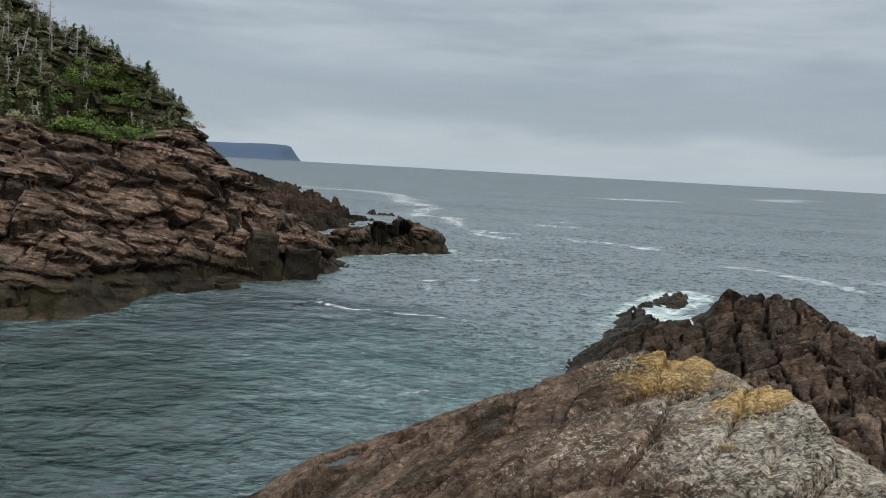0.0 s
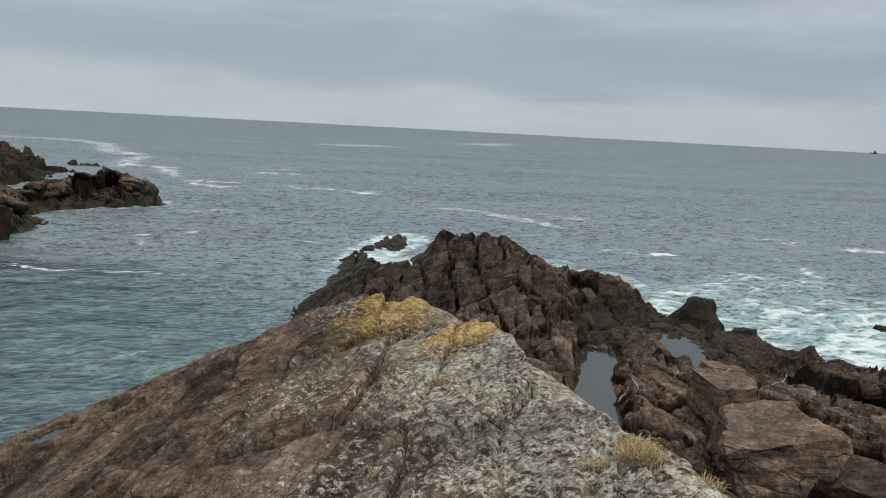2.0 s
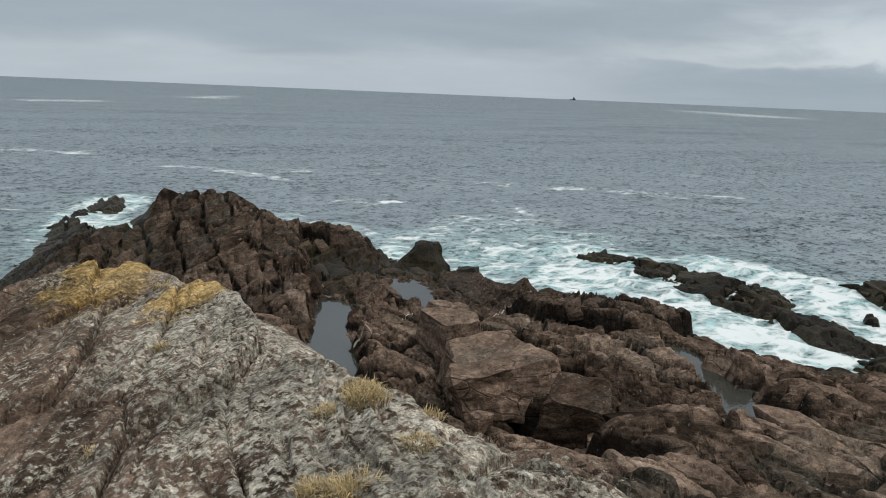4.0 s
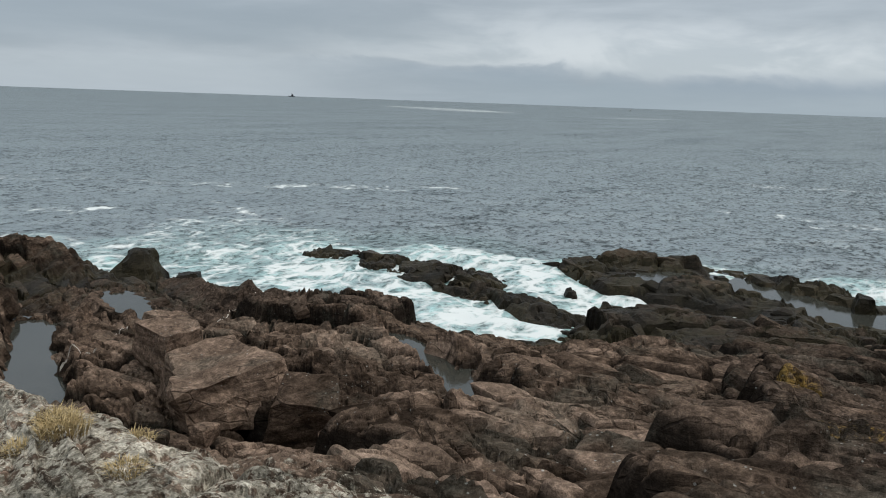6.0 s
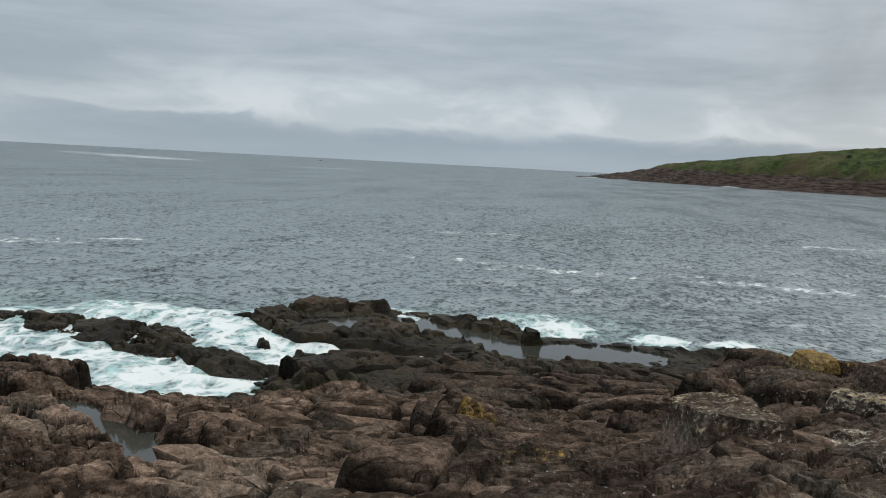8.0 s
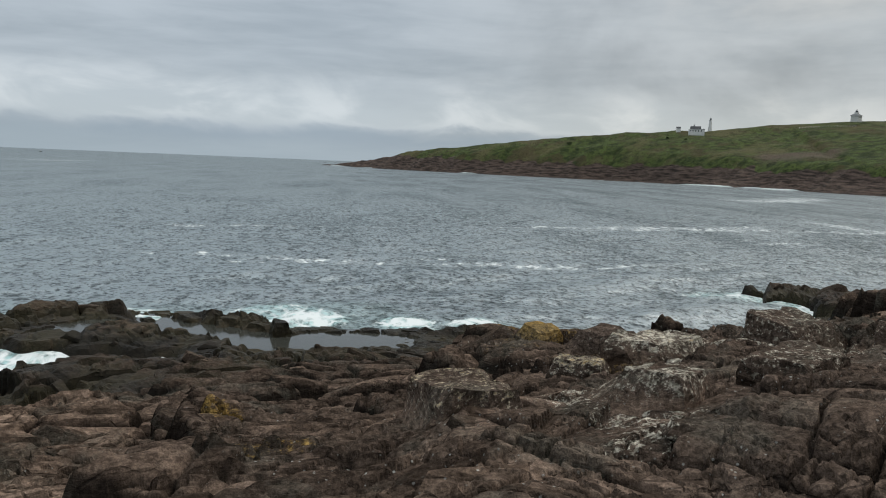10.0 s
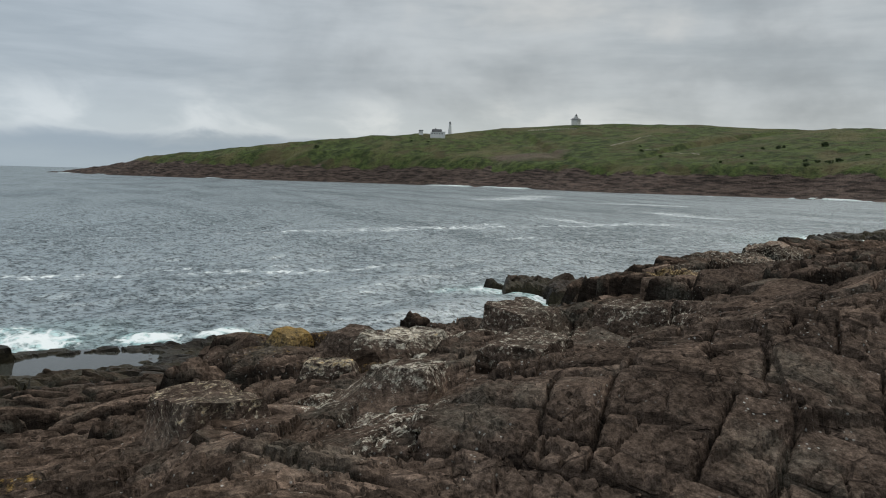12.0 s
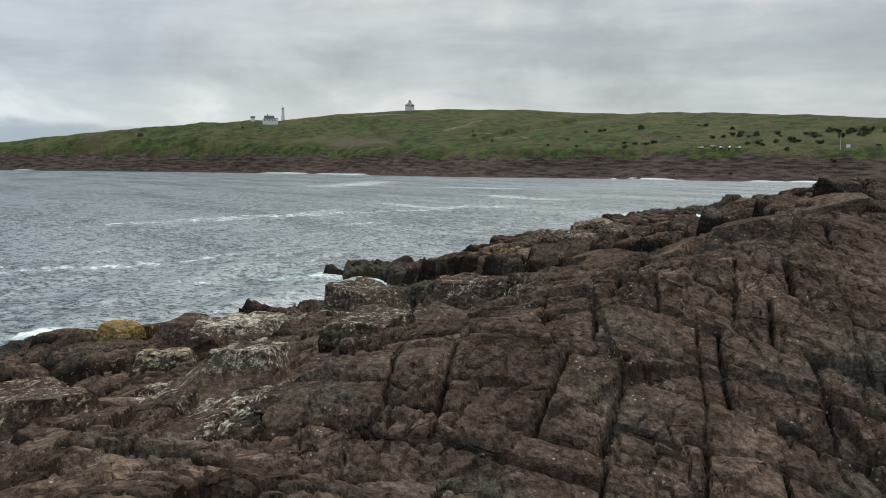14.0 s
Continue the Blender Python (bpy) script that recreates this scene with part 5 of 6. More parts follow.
def build_boulders():
    blocks = "boulders in the hollow"
    boulder(14.2, 16.2, 4.3, (4.8, 3.0, 1.7), 62, (-8, 6), 3, "long angular red-brown slab boulder with an undercut shadowed side", group=blocks)
    boulder(13.7, 12.6, 4.55, (2.2, 2.0, 1.7), 30, (6, -10), 4, "split square brown boulder beside the long slab", group=blocks)
    boulder(15.6, 19.6, 4.25, (3.2, 1.8, 1.4), 70, (-6, 0), 5, "flat pinkish sandstone slab resting on the terrace", group=blocks)
    boulder(17.3, 22.2, 3.75, (1.5, 1.2, 1.5), 20, (0, 8), 6, "upright pinkish boulder with a grassy crack", group=blocks)
    boulder(11.4, 13.4, 4.0, (0.55, 0.45, 0.4), 10, (0, 0), 7, "small rounded grey stone wedged in the gully", group=blocks)
    boulder(10.6, 13.9, 3.9, (0.45, 0.4, 0.36), 40, (0, 0), 8, "small rounded brown stone wedged in the gully", group=blocks)
    boulder(29.2, 39.6, 2.05, (4.8, 3.6, 2.7), 25, (4, 8), 9, "black wet pyramid-shaped boulder at the surf", mat=WET, taper=0.6)
    boulder(30.8, 37.2, 0.85, (2.6, 1.6, 1.4), 50, (0, 10), 10, "low black wet boulder beside the surf", mat=WET)
    lip = "blocks along the tide pool"
    for k, (x, y, top, size, yaw) in enumerate([(50.0, 4.8, 1.25, (1.6, 1.4, 1.4), 20), (53.6, 10.9, 0.95, (2.4, 1.5, 1.2), 50), (52.6, 8.2, 1.1, (2.4, 1.2, 1.1), 70),
                                               (51.2, 6.1, 1.05, (2.2, 1.2, 1.0), 60), (51.0, 1.6, 0.75, (1.6, 1.1, 0.9), 85), (51.3, -0.6, 0.75, (2.0, 1.1, 0.9), 95),
                                               (51.4, -3.2, 0.85, (1.9, 1.2, 1.0), 90), (51.8, -5.8, 0.7, (1.4, 1.0, 0.9), 80), (51.2, -8.8, 0.6, (2.4, 0.8, 0.8), 88),
                                               (53.4, 13.5, 0.75, (1.7, 1.2, 0.9), 30)]):
        top, size = (top, size) if k == 0 else (top - 0.25, (size[0] * 1.15, size[1] * 1.1, size[2]))
        boulder(x, y, top, size, yaw, (0, 0), 20 + k, "black square wet block at the edge of the shelf pool" if k == 0 else "dark wet block on the rim of the shelf pool", mat=WET, group=lip, taper=0.15 if k == 0 else 0.4)
    brink = "lichened blocks along the brink"
    for k, (x, y, top, size, yaw, li, go, label) in enumerate([
            (15.4, -2.2, 7.0, (3.8, 2.8, 2.6), 15, 0.5, 0.5, "big dark block with golden and white lichen on top"),
            (27.3, -6.0, 5.72, (2.3, 2.0, 2.2), 30, 0.2, 0.95, "square block capped with golden lichen"),
            (27.2, -7.3, 5.62, (1.9, 1.4, 1.6), 10, 0.1, 0.6, "dark square block stained golden"),
            (24.6, -5.3, 5.45, (2.0, 1.7, 1.6), 50, 0.1, 0.0, "rounded brown block below the golden ones"),
            (20.3, -5.6, 6.35, (2.2, 1.8, 1.6), 60, 0.9, 0.6, "slanting block whitened by lichen"),
            (23.5, -7.35, 6.45, (3.0, 2.4, 2.2), 40, 0.15, 0.0, "rounded dark brown block on the brink"),
            (21.4, -8.2, 6.75, (4.6, 2.2, 1.8), -48, 1.0, 0.45, "long pale slab crusted with white lichen"),
            (20.9, -11.6, 7.5, (4.2, 3.0, 2.6), -55, 0.5, 0.0, "massive dark block dotted with white lichen"),
            (18.6, -13.6, 7.8, (3.9, 2.8, 2.4), -40, 0.55, 0.0, "rounded pinkish block with white lichen streaks"),
            (15.4, -8.7, 7.75, (3.2, 2.0, 1.5), -50, 0.45, 0.0, "low brown block dotted with pale lichen"),
            (14.3, -5.6, 7.55, (2.6, 1.9, 1.4), -35, 0.9, 0.0, "brown block splashed with white lichen"),
            (16.2, -11.0, 7.35, (2.6, 2.2, 1.2), -60, 0.15, 0.0, "smooth pinkish slab in a recess"),
            (17.4, -17.6, 8.0, (1.6, 1.3, 1.6), -30, 0.1, 0.0, "tilted pinkish block standing on edge"),
            (19.0, -18.6, 8.0, (1.5, 1.0, 1.5), -35, 0.1, 0.0, "dark tilted block beside a crack"),
            (17.7, -26.0, 9.1, (3.0, 2.4, 2.2), -50, 0.1, 0.0, "massive brown rock step with a steep face"),
            (22.5, -33.0, 9.5, (4.5, 3.0, 2.4), -40, 0.1, 0.0, "broad brown rock knoll on the slope")]):
        boulder(x, y, top + 0.0, size, yaw, (5 * math.sin(k * 2.3), 5 * math.cos(k * 3.1)), 40 + k, label, li, go, group=brink, taper=0.3)


build_blocks()
build_boulders()
boulder(-16.6, 74.6, 4.2, (4.8, 4.2, 5.4), 25, (6, 10), 71, "black wet rock with a deep shadowed cleft at the cliff foot", mat=WET, taper=0.4)
boulder(-13.4, 76.4, 2.7, (4.0, 2.8, 3.6), 15, (0, 6), 72, "dark wet rock at the foot of the cliff", mat=WET)
boulder(-20.2, 66.3, 0.55, (4.2, 1.6, 1.0), 60, (0, 0), 73, "low flat weedy rock awash beside the cliff", mat=WET)
boulder(-17.8, 68.6, 0.4, (2.6, 1.2, 0.8), 50, (0, 0), 74, "small low weedy rock awash beside the cliff", mat=WET)


def vein(points, wide, seed):
    """A thin band of pale quartz lying on the rock."""
    rng = np.random.default_rng(seed)
    bm, rows = bmesh.new(), []
    for (ax, ay), (bx, by) in zip(points, points[1:]):
        d = math.hypot(bx - ax, by - ay)
        for s in np.arange(0, d, 0.07):
            x, y = ax + (bx - ax) * s / d, ay + (by - ay) * s / d
            x, y = x + 0.05 * noise.noise(Vector((x * 2, y * 2, seed))), y + 0.05 * noise.noise(Vector((x * 2, y * 2, seed + 5)))
            w = wide * rng.uniform(0.35, 1.1)
            nx, ny = -(by - ay) / d * w, (bx - ax) / d * w
            p, q = np.array([x - nx, x, x + nx]), np.array([y - ny, y, y + ny])
            h = shore_height(p, q)[0]
            rows.append([bm.verts.new((p[i], q[i], h[i] + (0.03 if i == 1 else 0.012))) for i in range(3)])
    for u, v in zip(rows, rows[1:]):
        for i in range(2):
            bm.faces.new((u[i], u[i + 1], v[i + 1], v[i]))
    ob = part("quartz_vein", bm, QUARTZ, None)
    tagged(ob, "thin pale quartz vein crossing the dark rock", "rock", "quartz veins")


QUARTZ = plain("pale_quartz", (0.34, 0.31, 0.28), 0.6, 0.25, 6)
VEINS = [([(20.4, 23.4), (22.7, 24.75), (23.7, 24.3)], 0.028), ([(13.9, 22.7), (14.6, 21.9)], 0.028), ([(22.1, 23.2), (23.4, 23.9)], 0.028), ([(16.6, 23.8), (17.7, 24.5)], 0.028)]
for k, (points, wide) in enumerate(VEINS):
    vein(points, wide, k)


# ---------------------------------------------------------------- plants
BARK = plain("grey_bark", (0.20, 0.18, 0.16), 0.9, 0.25, 3)
DEAD = plain("bleached_dead_wood", (0.36, 0.345, 0.32), 0.85, 0.25, 2)
NEEDLES = plain("spruce_needles", (0.135, 0.165, 0.075), 0.8, 0.4, 1.2)
LEAVES = plain("green_shrub_leaves", (0.088, 0.135, 0.03), 0.75, 0.35, 1.0)
THICKET = plain("dark_thicket_leaves", (0.034, 0.050, 0.020), 0.85, 0.35, 0.2)
STRAW = plain("dry_grass_blades", (0.33, 0.25, 0.13), 0.85, 0.3, 6)
BRUSH = plain("brown_green_brush", (0.15, 0.145, 0.085), 0.9, 0.45, 0.5)


def tube(bm, pts, r0, r1, sides=5):
    """A tapered limb along points."""
    rings = []
    for k, p in enumerate(pts):
        p = Vector(p)
        d = (Vector(pts[min(k + 1, len(pts) - 1)]) - Vector(pts[max(k - 1, 0)])).normalized()
        a = d.orthogonal().normalized()
        b = d.cross(a)
        r = r0 + (r1 - r0) * k / (len(pts) - 1)
        rings.append([bm.verts.new(p + r * (math.cos(t) * a + math.sin(t) * b)) for t in (2 * math.pi * i / sides for i in range(sides))])
    for q, w in zip(rings, rings[1:]):
        for i in range(sides):
            bm.faces.new((q[i], q[(i + 1) % sides], w[(i + 1) % sides], w[i]))
    bm.faces.new(rings[-1])


def spruce(seed, h, lean):
    rng = random.Random(seed)
    tree = new("spruce_tree")
    bm = bmesh.new()
    top = Vector((lean * h, 0.3 * lean * h, h))
    tube(bm, [(0, 0, -0.4), (0.02 * h, 0, 0.3 * h), top * 0.7, top], 0.035 * h, 0.006 * h, 6)
    part("trunk", bm, BARK, tree)
    bm = bmesh.new()
    z = 0.12
    while z < 0.99:
        reach = h * 0.30 * (1 - z) ** 0.8 * rng.uniform(0.75, 1.2) + 0.05 * h
        for k in range(rng.randint(5, 7)):
            if rng.random() < 0.14:
                continue
            a = rng.uniform(0, 2 * math.pi)
            length = reach * rng.uniform(0.55, 1.15) * (1.0 + 0.45 * math.cos(a) * (1 if lean > 0 else 0.4))
            root = Vector((lean * h * z, 0.3 * lean * h * z, z * h))
            out = Vector((math.cos(a), math.sin(a), rng.uniform(-0.35, 0.1)))
            side = Vector((-math.sin(a), math.cos(a), 0))
            for s in range(5):
                t = (s + 0.6) / 5
                c = root + out * length * t + Vector((0, 0, -0.04 * h * t * t))
                w = length * 0.30 * (1.15 - 0.6 * t) + 0.03
                for sg in (-1, 1):
                    tip = c + side * sg * w * rng.uniform(0.7, 1.2) + out * w * 0.7 + Vector((0, 0, rng.uniform(-0.9, 0.5) * w))
                    bm.faces.new((bm.verts.new(c - out * w * 0.35), bm.verts.new(tip), bm.verts.new(c + out * w * 0.5 + Vector((0, 0, 0.18 * w)))))
        z += rng.uniform(0.045, 0.075)
    part("crown", bm, NEEDLES, tree)
    return tagged(tree, "wind-shaped dark green spruce on the slope above the cliff", "tree", "spruces above the cliff")


def dead_tree(seed, h):
    rng = random.Random(seed)
    tree = new("dead_spruce")
    bm = bmesh.new()
    lean = Vector((rng.uniform(-0.12, 0.18), rng.uniform(-0.1, 0.1), 1))
    pts = [lean * h * t + Vector((rng.uniform(-0.05, 0.05), rng.uniform(-0.05, 0.05), 0)) * h * 0.4 for t in (-0.1, 0.25, 0.5, 0.75, 1)]
    tube(bm, pts, 0.03 * h, 0.007 * h, 5)
    part("trunk", bm, DEAD, tree)
    bm = bmesh.new()
    for k in range(26):
        t = rng.uniform(0.12, 0.97)
        root, a = lean * h * t, rng.uniform(0, 2 * math.pi)
        out = Vector((math.cos(a), math.sin(a), rng.uniform(-0.3, 0.45)))
        length = h * rng.uniform(0.12, 0.34) * (1.15 - 0.7 * t)
        mid = root + out * length * 0.55 + Vector((0, 0, -0.03 * h))
        tube(bm, [root, mid, root + out * length], 0.010 * h, 0.004 * h, 3)
        for q in range(3):
            b = a + rng.uniform(-1, 1)
            tube(bm, [mid, mid + Vector((math.cos(b), math.sin(b), rng.uniform(-0.2, 0.5))) * length * 0.4], 0.007 * h, 0.003 * h, 3)
    part("bare_crown", bm, DEAD, tree)
    return tagged(tree, "bleached grey dead spruce with bare branches", "dead tree", "dead spruces above the cliff")


def leaf_cloud(seed, n, leaf, lumps):
    """Many small leaves round a few lumps, with an uneven outline and gaps."""
    rng = random.Random(seed)
    bm = bmesh.new()
    centres = [(Vector((rng.uniform(-0.55, 0.55), rng.uniform(-0.55, 0.55), rng.uniform(0.15, 0.6))), rng.uniform(0.25, 0.5)) for _ in range(lumps)]
    for _ in range(n):
        c, r = rng.choice(centres)
        d = Vector((rng.gauss(0, 1), rng.gauss(0, 1), rng.gauss(0, 1))).normalized() * r * rng.random() ** 0.35
        p = c + Vector((d.x, d.y, d.z * 0.8))
        if p.z < 0.02:
            p.z = rng.uniform(0.0, 0.1)
        u = Vector((rng.gauss(0, 1), rng.gauss(0, 1), rng.gauss(0, 1))).normalized()
        w = u.orthogonal().normalized()
        s = leaf * rng.uniform(0.6, 1.4)
        bm.faces.new([bm.verts.new(p + q) for q in (u * s, w * s * 0.45, -u * s * 0.7, -w * s * 0.45)])
    return bm


def shrub(seed, mat, label, group, n=420, leaf=0.075, lumps=7):
    rng = random.Random(seed)
    ob = new("shrub")
    bm = bmesh.new()
    for k in range(4):
        a = k * 1.6 + rng.random()
        tube(bm, [(0, 0, -0.15), (0.15 * math.cos(a), 0.15 * math.sin(a), 0.2), (0.4 * math.cos(a), 0.4 * math.sin(a), 0.5)], 0.03, 0.012, 3)
    part("stems", bm, BARK, ob)
    part("foliage", leaf_cloud(seed, n, leaf, lumps), mat, ob)
    return tagged(ob, label, "shrub", group)


def sized(x, y, z, s, rz=0.0, tall=1.0):
    return pose(x, y, z, 0, 0, rz) @ Matrix.Diagonal((s, s, s * tall, 1))


def place(kinds, count_first, x, y, z, s, rng, tall=1.0):
    """Puts the master at its first place and copies at all later ones."""
    ob = kinds[rng.randrange(len(kinds))]
    m = sized(x, y, z, s, rng.uniform(0, 360), tall)
    if ob.name in count_first:
        copy = copy_thing(ob, m)
        copy.matrix_basis = m
    else:
        count_first.add(ob.name)
        ob.matrix_basis = m


def build_woods():
    rng = random.Random(5)
    live = [spruce(k, 1.0, lean) for k, lean in enumerate((0.0, 0.06, 0.1, 0.04, 0.14, 0.02))]
    dead = [dead_tree(20 + k, 1.0) for k in range(5)]
    low = [shrub(40 + k, LEAVES, "low bright green leafy shrub above the cliff edge", "green shrubs above the cliff") for k in range(4)]
    scrub = []
    firsts = set()
    xs, ys = np.meshgrid(np.arange(-62, -24, 1.45), np.arange(64, 97, 1.45))
    jx = np.array([rng.uniform(-0.6, 0.6) for _ in range(xs.size)]).reshape(xs.shape)
    jy = np.array([rng.uniform(-0.6, 0.6) for _ in range(xs.size)]).reshape(xs.shape)
    xs, ys = xs + jx, ys + jy
    wood, zs = wooded(xs, ys), cliff_height(xs, ys)[0]
    for x, y, w, z in zip(xs.ravel(), ys.ravel(), wood.ravel(), zs.ravel()):
        if w < 0.5:
            continue
        bearing, far = math.degrees(math.atan2(-x, y)), math.hypot(x, y)
        if 20.0 < bearing < 25.4 and far < 95:
            # bright green hollow at the edge of the wood
            place(low, firsts, x, y, z - 0.05, rng.uniform(1.4, 2.2), rng, 0.8)
            place(low, firsts, x + 0.7, y + 0.6, z - 0.1, rng.uniform(0.8, 1.4), rng, 0.8)
            if far > 84 and rng.random() < 0.35:
                place(dead, firsts, x, y, z - 0.2, rng.uniform(1.6, 2.6), rng)
            continue
        scrub.append((x + 0.7, y - 0.5, z - 0.15, rng.uniform(0.8, 1.4)))
        if bearing < 20.6 and x > -31:
            scrub.append((x, y, z - 0.1, rng.uniform(0.8, 1.4)))
            if rng.random() < 0.45:
                place(live, firsts, x, y, z - 0.1, rng.uniform(1.1, 2.1), rng)
            continue
        if rng.random() < 0.25:
            scrub.append((x - 0.5, y + 0.4, z - 0.15, rng.uniform(0.8, 1.3)))
        if rng.random() < (0.6 if bearing > 24 else 0.3):
            place(dead, firsts, x, y, z - 0.2, rng.uniform(1.8, 3.2), rng)
        else:
            place(live, firsts, x, y, z - 0.2, rng.uniform(1.4, 2.8), rng)
    shapes = []
    for k in range(4):
        bm = leaf_cloud(50 + k, 210, 0.10, 8)
        bm.verts.index_update()
        shapes.append((np.array([v.co[:] for v in bm.verts]), np.array([[v.index for v in f.verts] for f in bm.faces])))
        bm.free()
    co, faces, n = [], [], 0
    for k, (x, y, z, s) in enumerate(scrub):
        v, f = shapes[k % 4]
        a = k * 2.4
        turn = np.array([[math.cos(a), math.sin(a), 0], [-math.sin(a), math.cos(a), 0], [0, 0, 0.85]])
        co.append(v @ turn * s + (x, y, z))
        faces.append(f + n)
        n += len(v)
    me = bpy.data.meshes.new("scrub")
    me.from_pydata(np.concatenate(co).tolist(), [], np.concatenate(faces).tolist())
    me.materials.append(BRUSH)
    tagged(new("scrub", me), "low dense brown and dark green scrub under the trees", "scrub", kind="stuff")


build_woods()


def build_headland_bushes():
    rng = random.Random(9)
    kinds = [shrub(60 + k, THICKET, "dark green bush standing on the turf headland", "bushes on the headland", 260, 0.16, 6) for k in range(5)]
    firsts = set()
    spots_ = [(686, -490), (661, -474), (575, -540), (568, -551), (570, -559), (548, -584), (544, -580), (480, -519), (480, -527), (493, -518), (487, -522), (492, -506), (502, -516),
              (509, -616), (498, -614), (476, -552), (462, -604), (443, -579), (439, -585), (421, -573), (398, -553), (392, -549), (388, -560), (381, -571)]
    spots_ += [(390, -603), (364, -577), (322, -582), (521, -479), (553, -498), (545, -468), (618, -464), (969, -235), (905, -330), (890, -345)]
    spots_ += [(rng.gauss(366, 14), rng.gauss(-628, 16)) for _ in range(34)]
    spots_ += [(rng.gauss(405, 30), rng.gauss(-580, 20)) for _ in range(16)]
    for x, y in spots_:
        z = headland_height(np.array([x], float), np.array([y], float))[0][0]
        place(kinds, firsts, x, y, z - 0.3, rng.uniform(2.0, 4.0), rng, rng.uniform(0.8, 1.25))


build_headland_bushes()


def grass_tuft(seed, x, y, spread, h, blades, label):
    rng = random.Random(seed)
    bm = bmesh.new()
    for _ in range(blades):
        a, r = rng.uniform(0, 2 * math.pi), spread * rng.random() ** 0.6
        p = Vector((r * math.cos(a), r * math.sin(a), -0.06))
        out = Vector((math.cos(a + rng.gauss(0, 0.7)), math.sin(a + rng.gauss(0, 0.7)), 0))
        k = h * rng.uniform(0.5, 1.15)
        side = Vector((-out.y, out.x, 0)) * 0.0045
        m, t = p + out * k * 0.25 + Vector((0, 0, k * 0.7)), p + out * k * rng.uniform(0.5, 0.9) + Vector((0, 0, k * rng.uniform(0.7, 1.0)))
        a1, a2, b1, b2, c = (bm.verts.new(v) for v in (p - side, p + side, m - side, m + side, t))
        bm.faces.new((a1, a2, b2, b1))
        bm.faces.new((b1, b2, c))
    ob = part("grass_tuft", bm, STRAW, None)
    z = shore_height(np.array([x], float), np.array([y], float))[0][0]
    ob.matrix_basis = pose(x, y, z)
    tagged(ob, label, "grass", "grass tufts in the cracks")


for k, (x, y, spread, h, blades) in enumerate([(5.03, 8.36, 0.22, 0.32, 150), (4.9, 8.0, 0.28, 0.34, 190), (4.55, 8.25, 0.2, 0.28, 120), (3.57, 6.2, 0.26, 0.42, 200), (3.4, 6.5, 0.2, 0.36, 120),
                                              (2.51, 7.52, 0.2, 0.24, 110), (4.85, 6.9, 0.2, 0.3, 120), (17.0, 21.5, 0.25, 0.9, 160), (2.4, 10.2, 0.22, 0.2, 90), (5.9, 17.4, 0.35, 0.25, 130),
                                              (4.4, 13.2, 0.3, 0.22, 120), (5.3, 8.9, 0.22, 0.26, 110), (5.5, 7.6, 0.2, 0.24, 90)]):
    grass_tuft(k, x, y, spread * 0.95, h * 0.5, int(blades * 2.2), "tuft of dry straw-yellow grass in a rock crack")


# ---------------------------------------------------------------- buildings, cars, ships
WHITE = plain("white_painted_wall", (0.5, 0.5, 0.485), 0.6, 0.05, 0.6)
SLATE = plain("dark_roof", (0.045, 0.048, 0.052), 0.7, 0.15, 0.8)
GLASS_DARK = plain("dark_window_glass", (0.03, 0.035, 0.04), 0.12, 0.1, 1, 0.0, 0.5)
GREY_ROOF = plain("grey_shingle_roof", (0.16, 0.165, 0.17), 0.8, 0.12, 0.8)
STEEL = plain("dark_hull_paint", (0.035, 0.04, 0.05), 0.6, 0.15, 0.2)
GRAVEL = plain("pale_trail_gravel", (0.16, 0.145, 0.115), 0.95, 0.12, 0.15)
RUBBER = plain("black_rubber", (0.02, 0.02, 0.02), 0.8, 0.1, 2)


def box(bm, x0, x1, y0, y1, z0, z1, taper=1.0):
    cx, cy = (x0 + x1) / 2, (y0 + y1) / 2
    lo = [bm.verts.new((x, y, z0)) for x, y in ((x0, y0), (x1, y0), (x1, y1), (x0, y1))]
    hi = [bm.verts.new((cx + (x - cx) * taper, cy + (y - cy) * taper, z1)) for x, y in ((x0, y0), (x1, y0), (x1, y1), (x0, y1))]
    bm.faces.new(lo[::-1])
    bm.faces.new(hi)
    for i in range(4):
        bm.faces.new((lo[i], lo[(i + 1) % 4], hi[(i + 1) % 4], hi[i]))
    return bm


def prism(bm, sides, levels):
    """A turned shape: levels of (radius, height)."""
    rings = [[bm.verts.new((r * math.cos(2 * math.pi * i / sides), r * math.sin(2 * math.pi * i / sides), z)) for i in range(sides)] for r, z in levels]
    bm.faces.new(rings[0][::-1])
    bm.faces.new(rings[-1])
    for a, b in zip(rings, rings[1:]):
        for i in range(sides):
            bm.faces.new((a[i], a[(i + 1) % sides], b[(i + 1) % sides], b[i]))
    return bm


def gable(bm, x0, x1, y0, y1, z0, z1):
    v = [bm.verts.new(p) for p in ((x0, y0, z0), (x1, y0, z0), (x1, y1, z0), (x0, y1, z0), (x0 + 0.3, (y0 + y1) / 2, z1), (x1 - 0.3, (y0 + y1) / 2, z1))]
    for f in ((0, 1, 5, 4), (2, 3, 4, 5), (1, 2, 5), (3, 0, 4), (3, 2, 1, 0)):
        bm.faces.new([v[i] for i in f])
    return bm


def turf_z(x, y):
    return float(headland_height(np.array([x], float), np.array([y], float))[0][0])


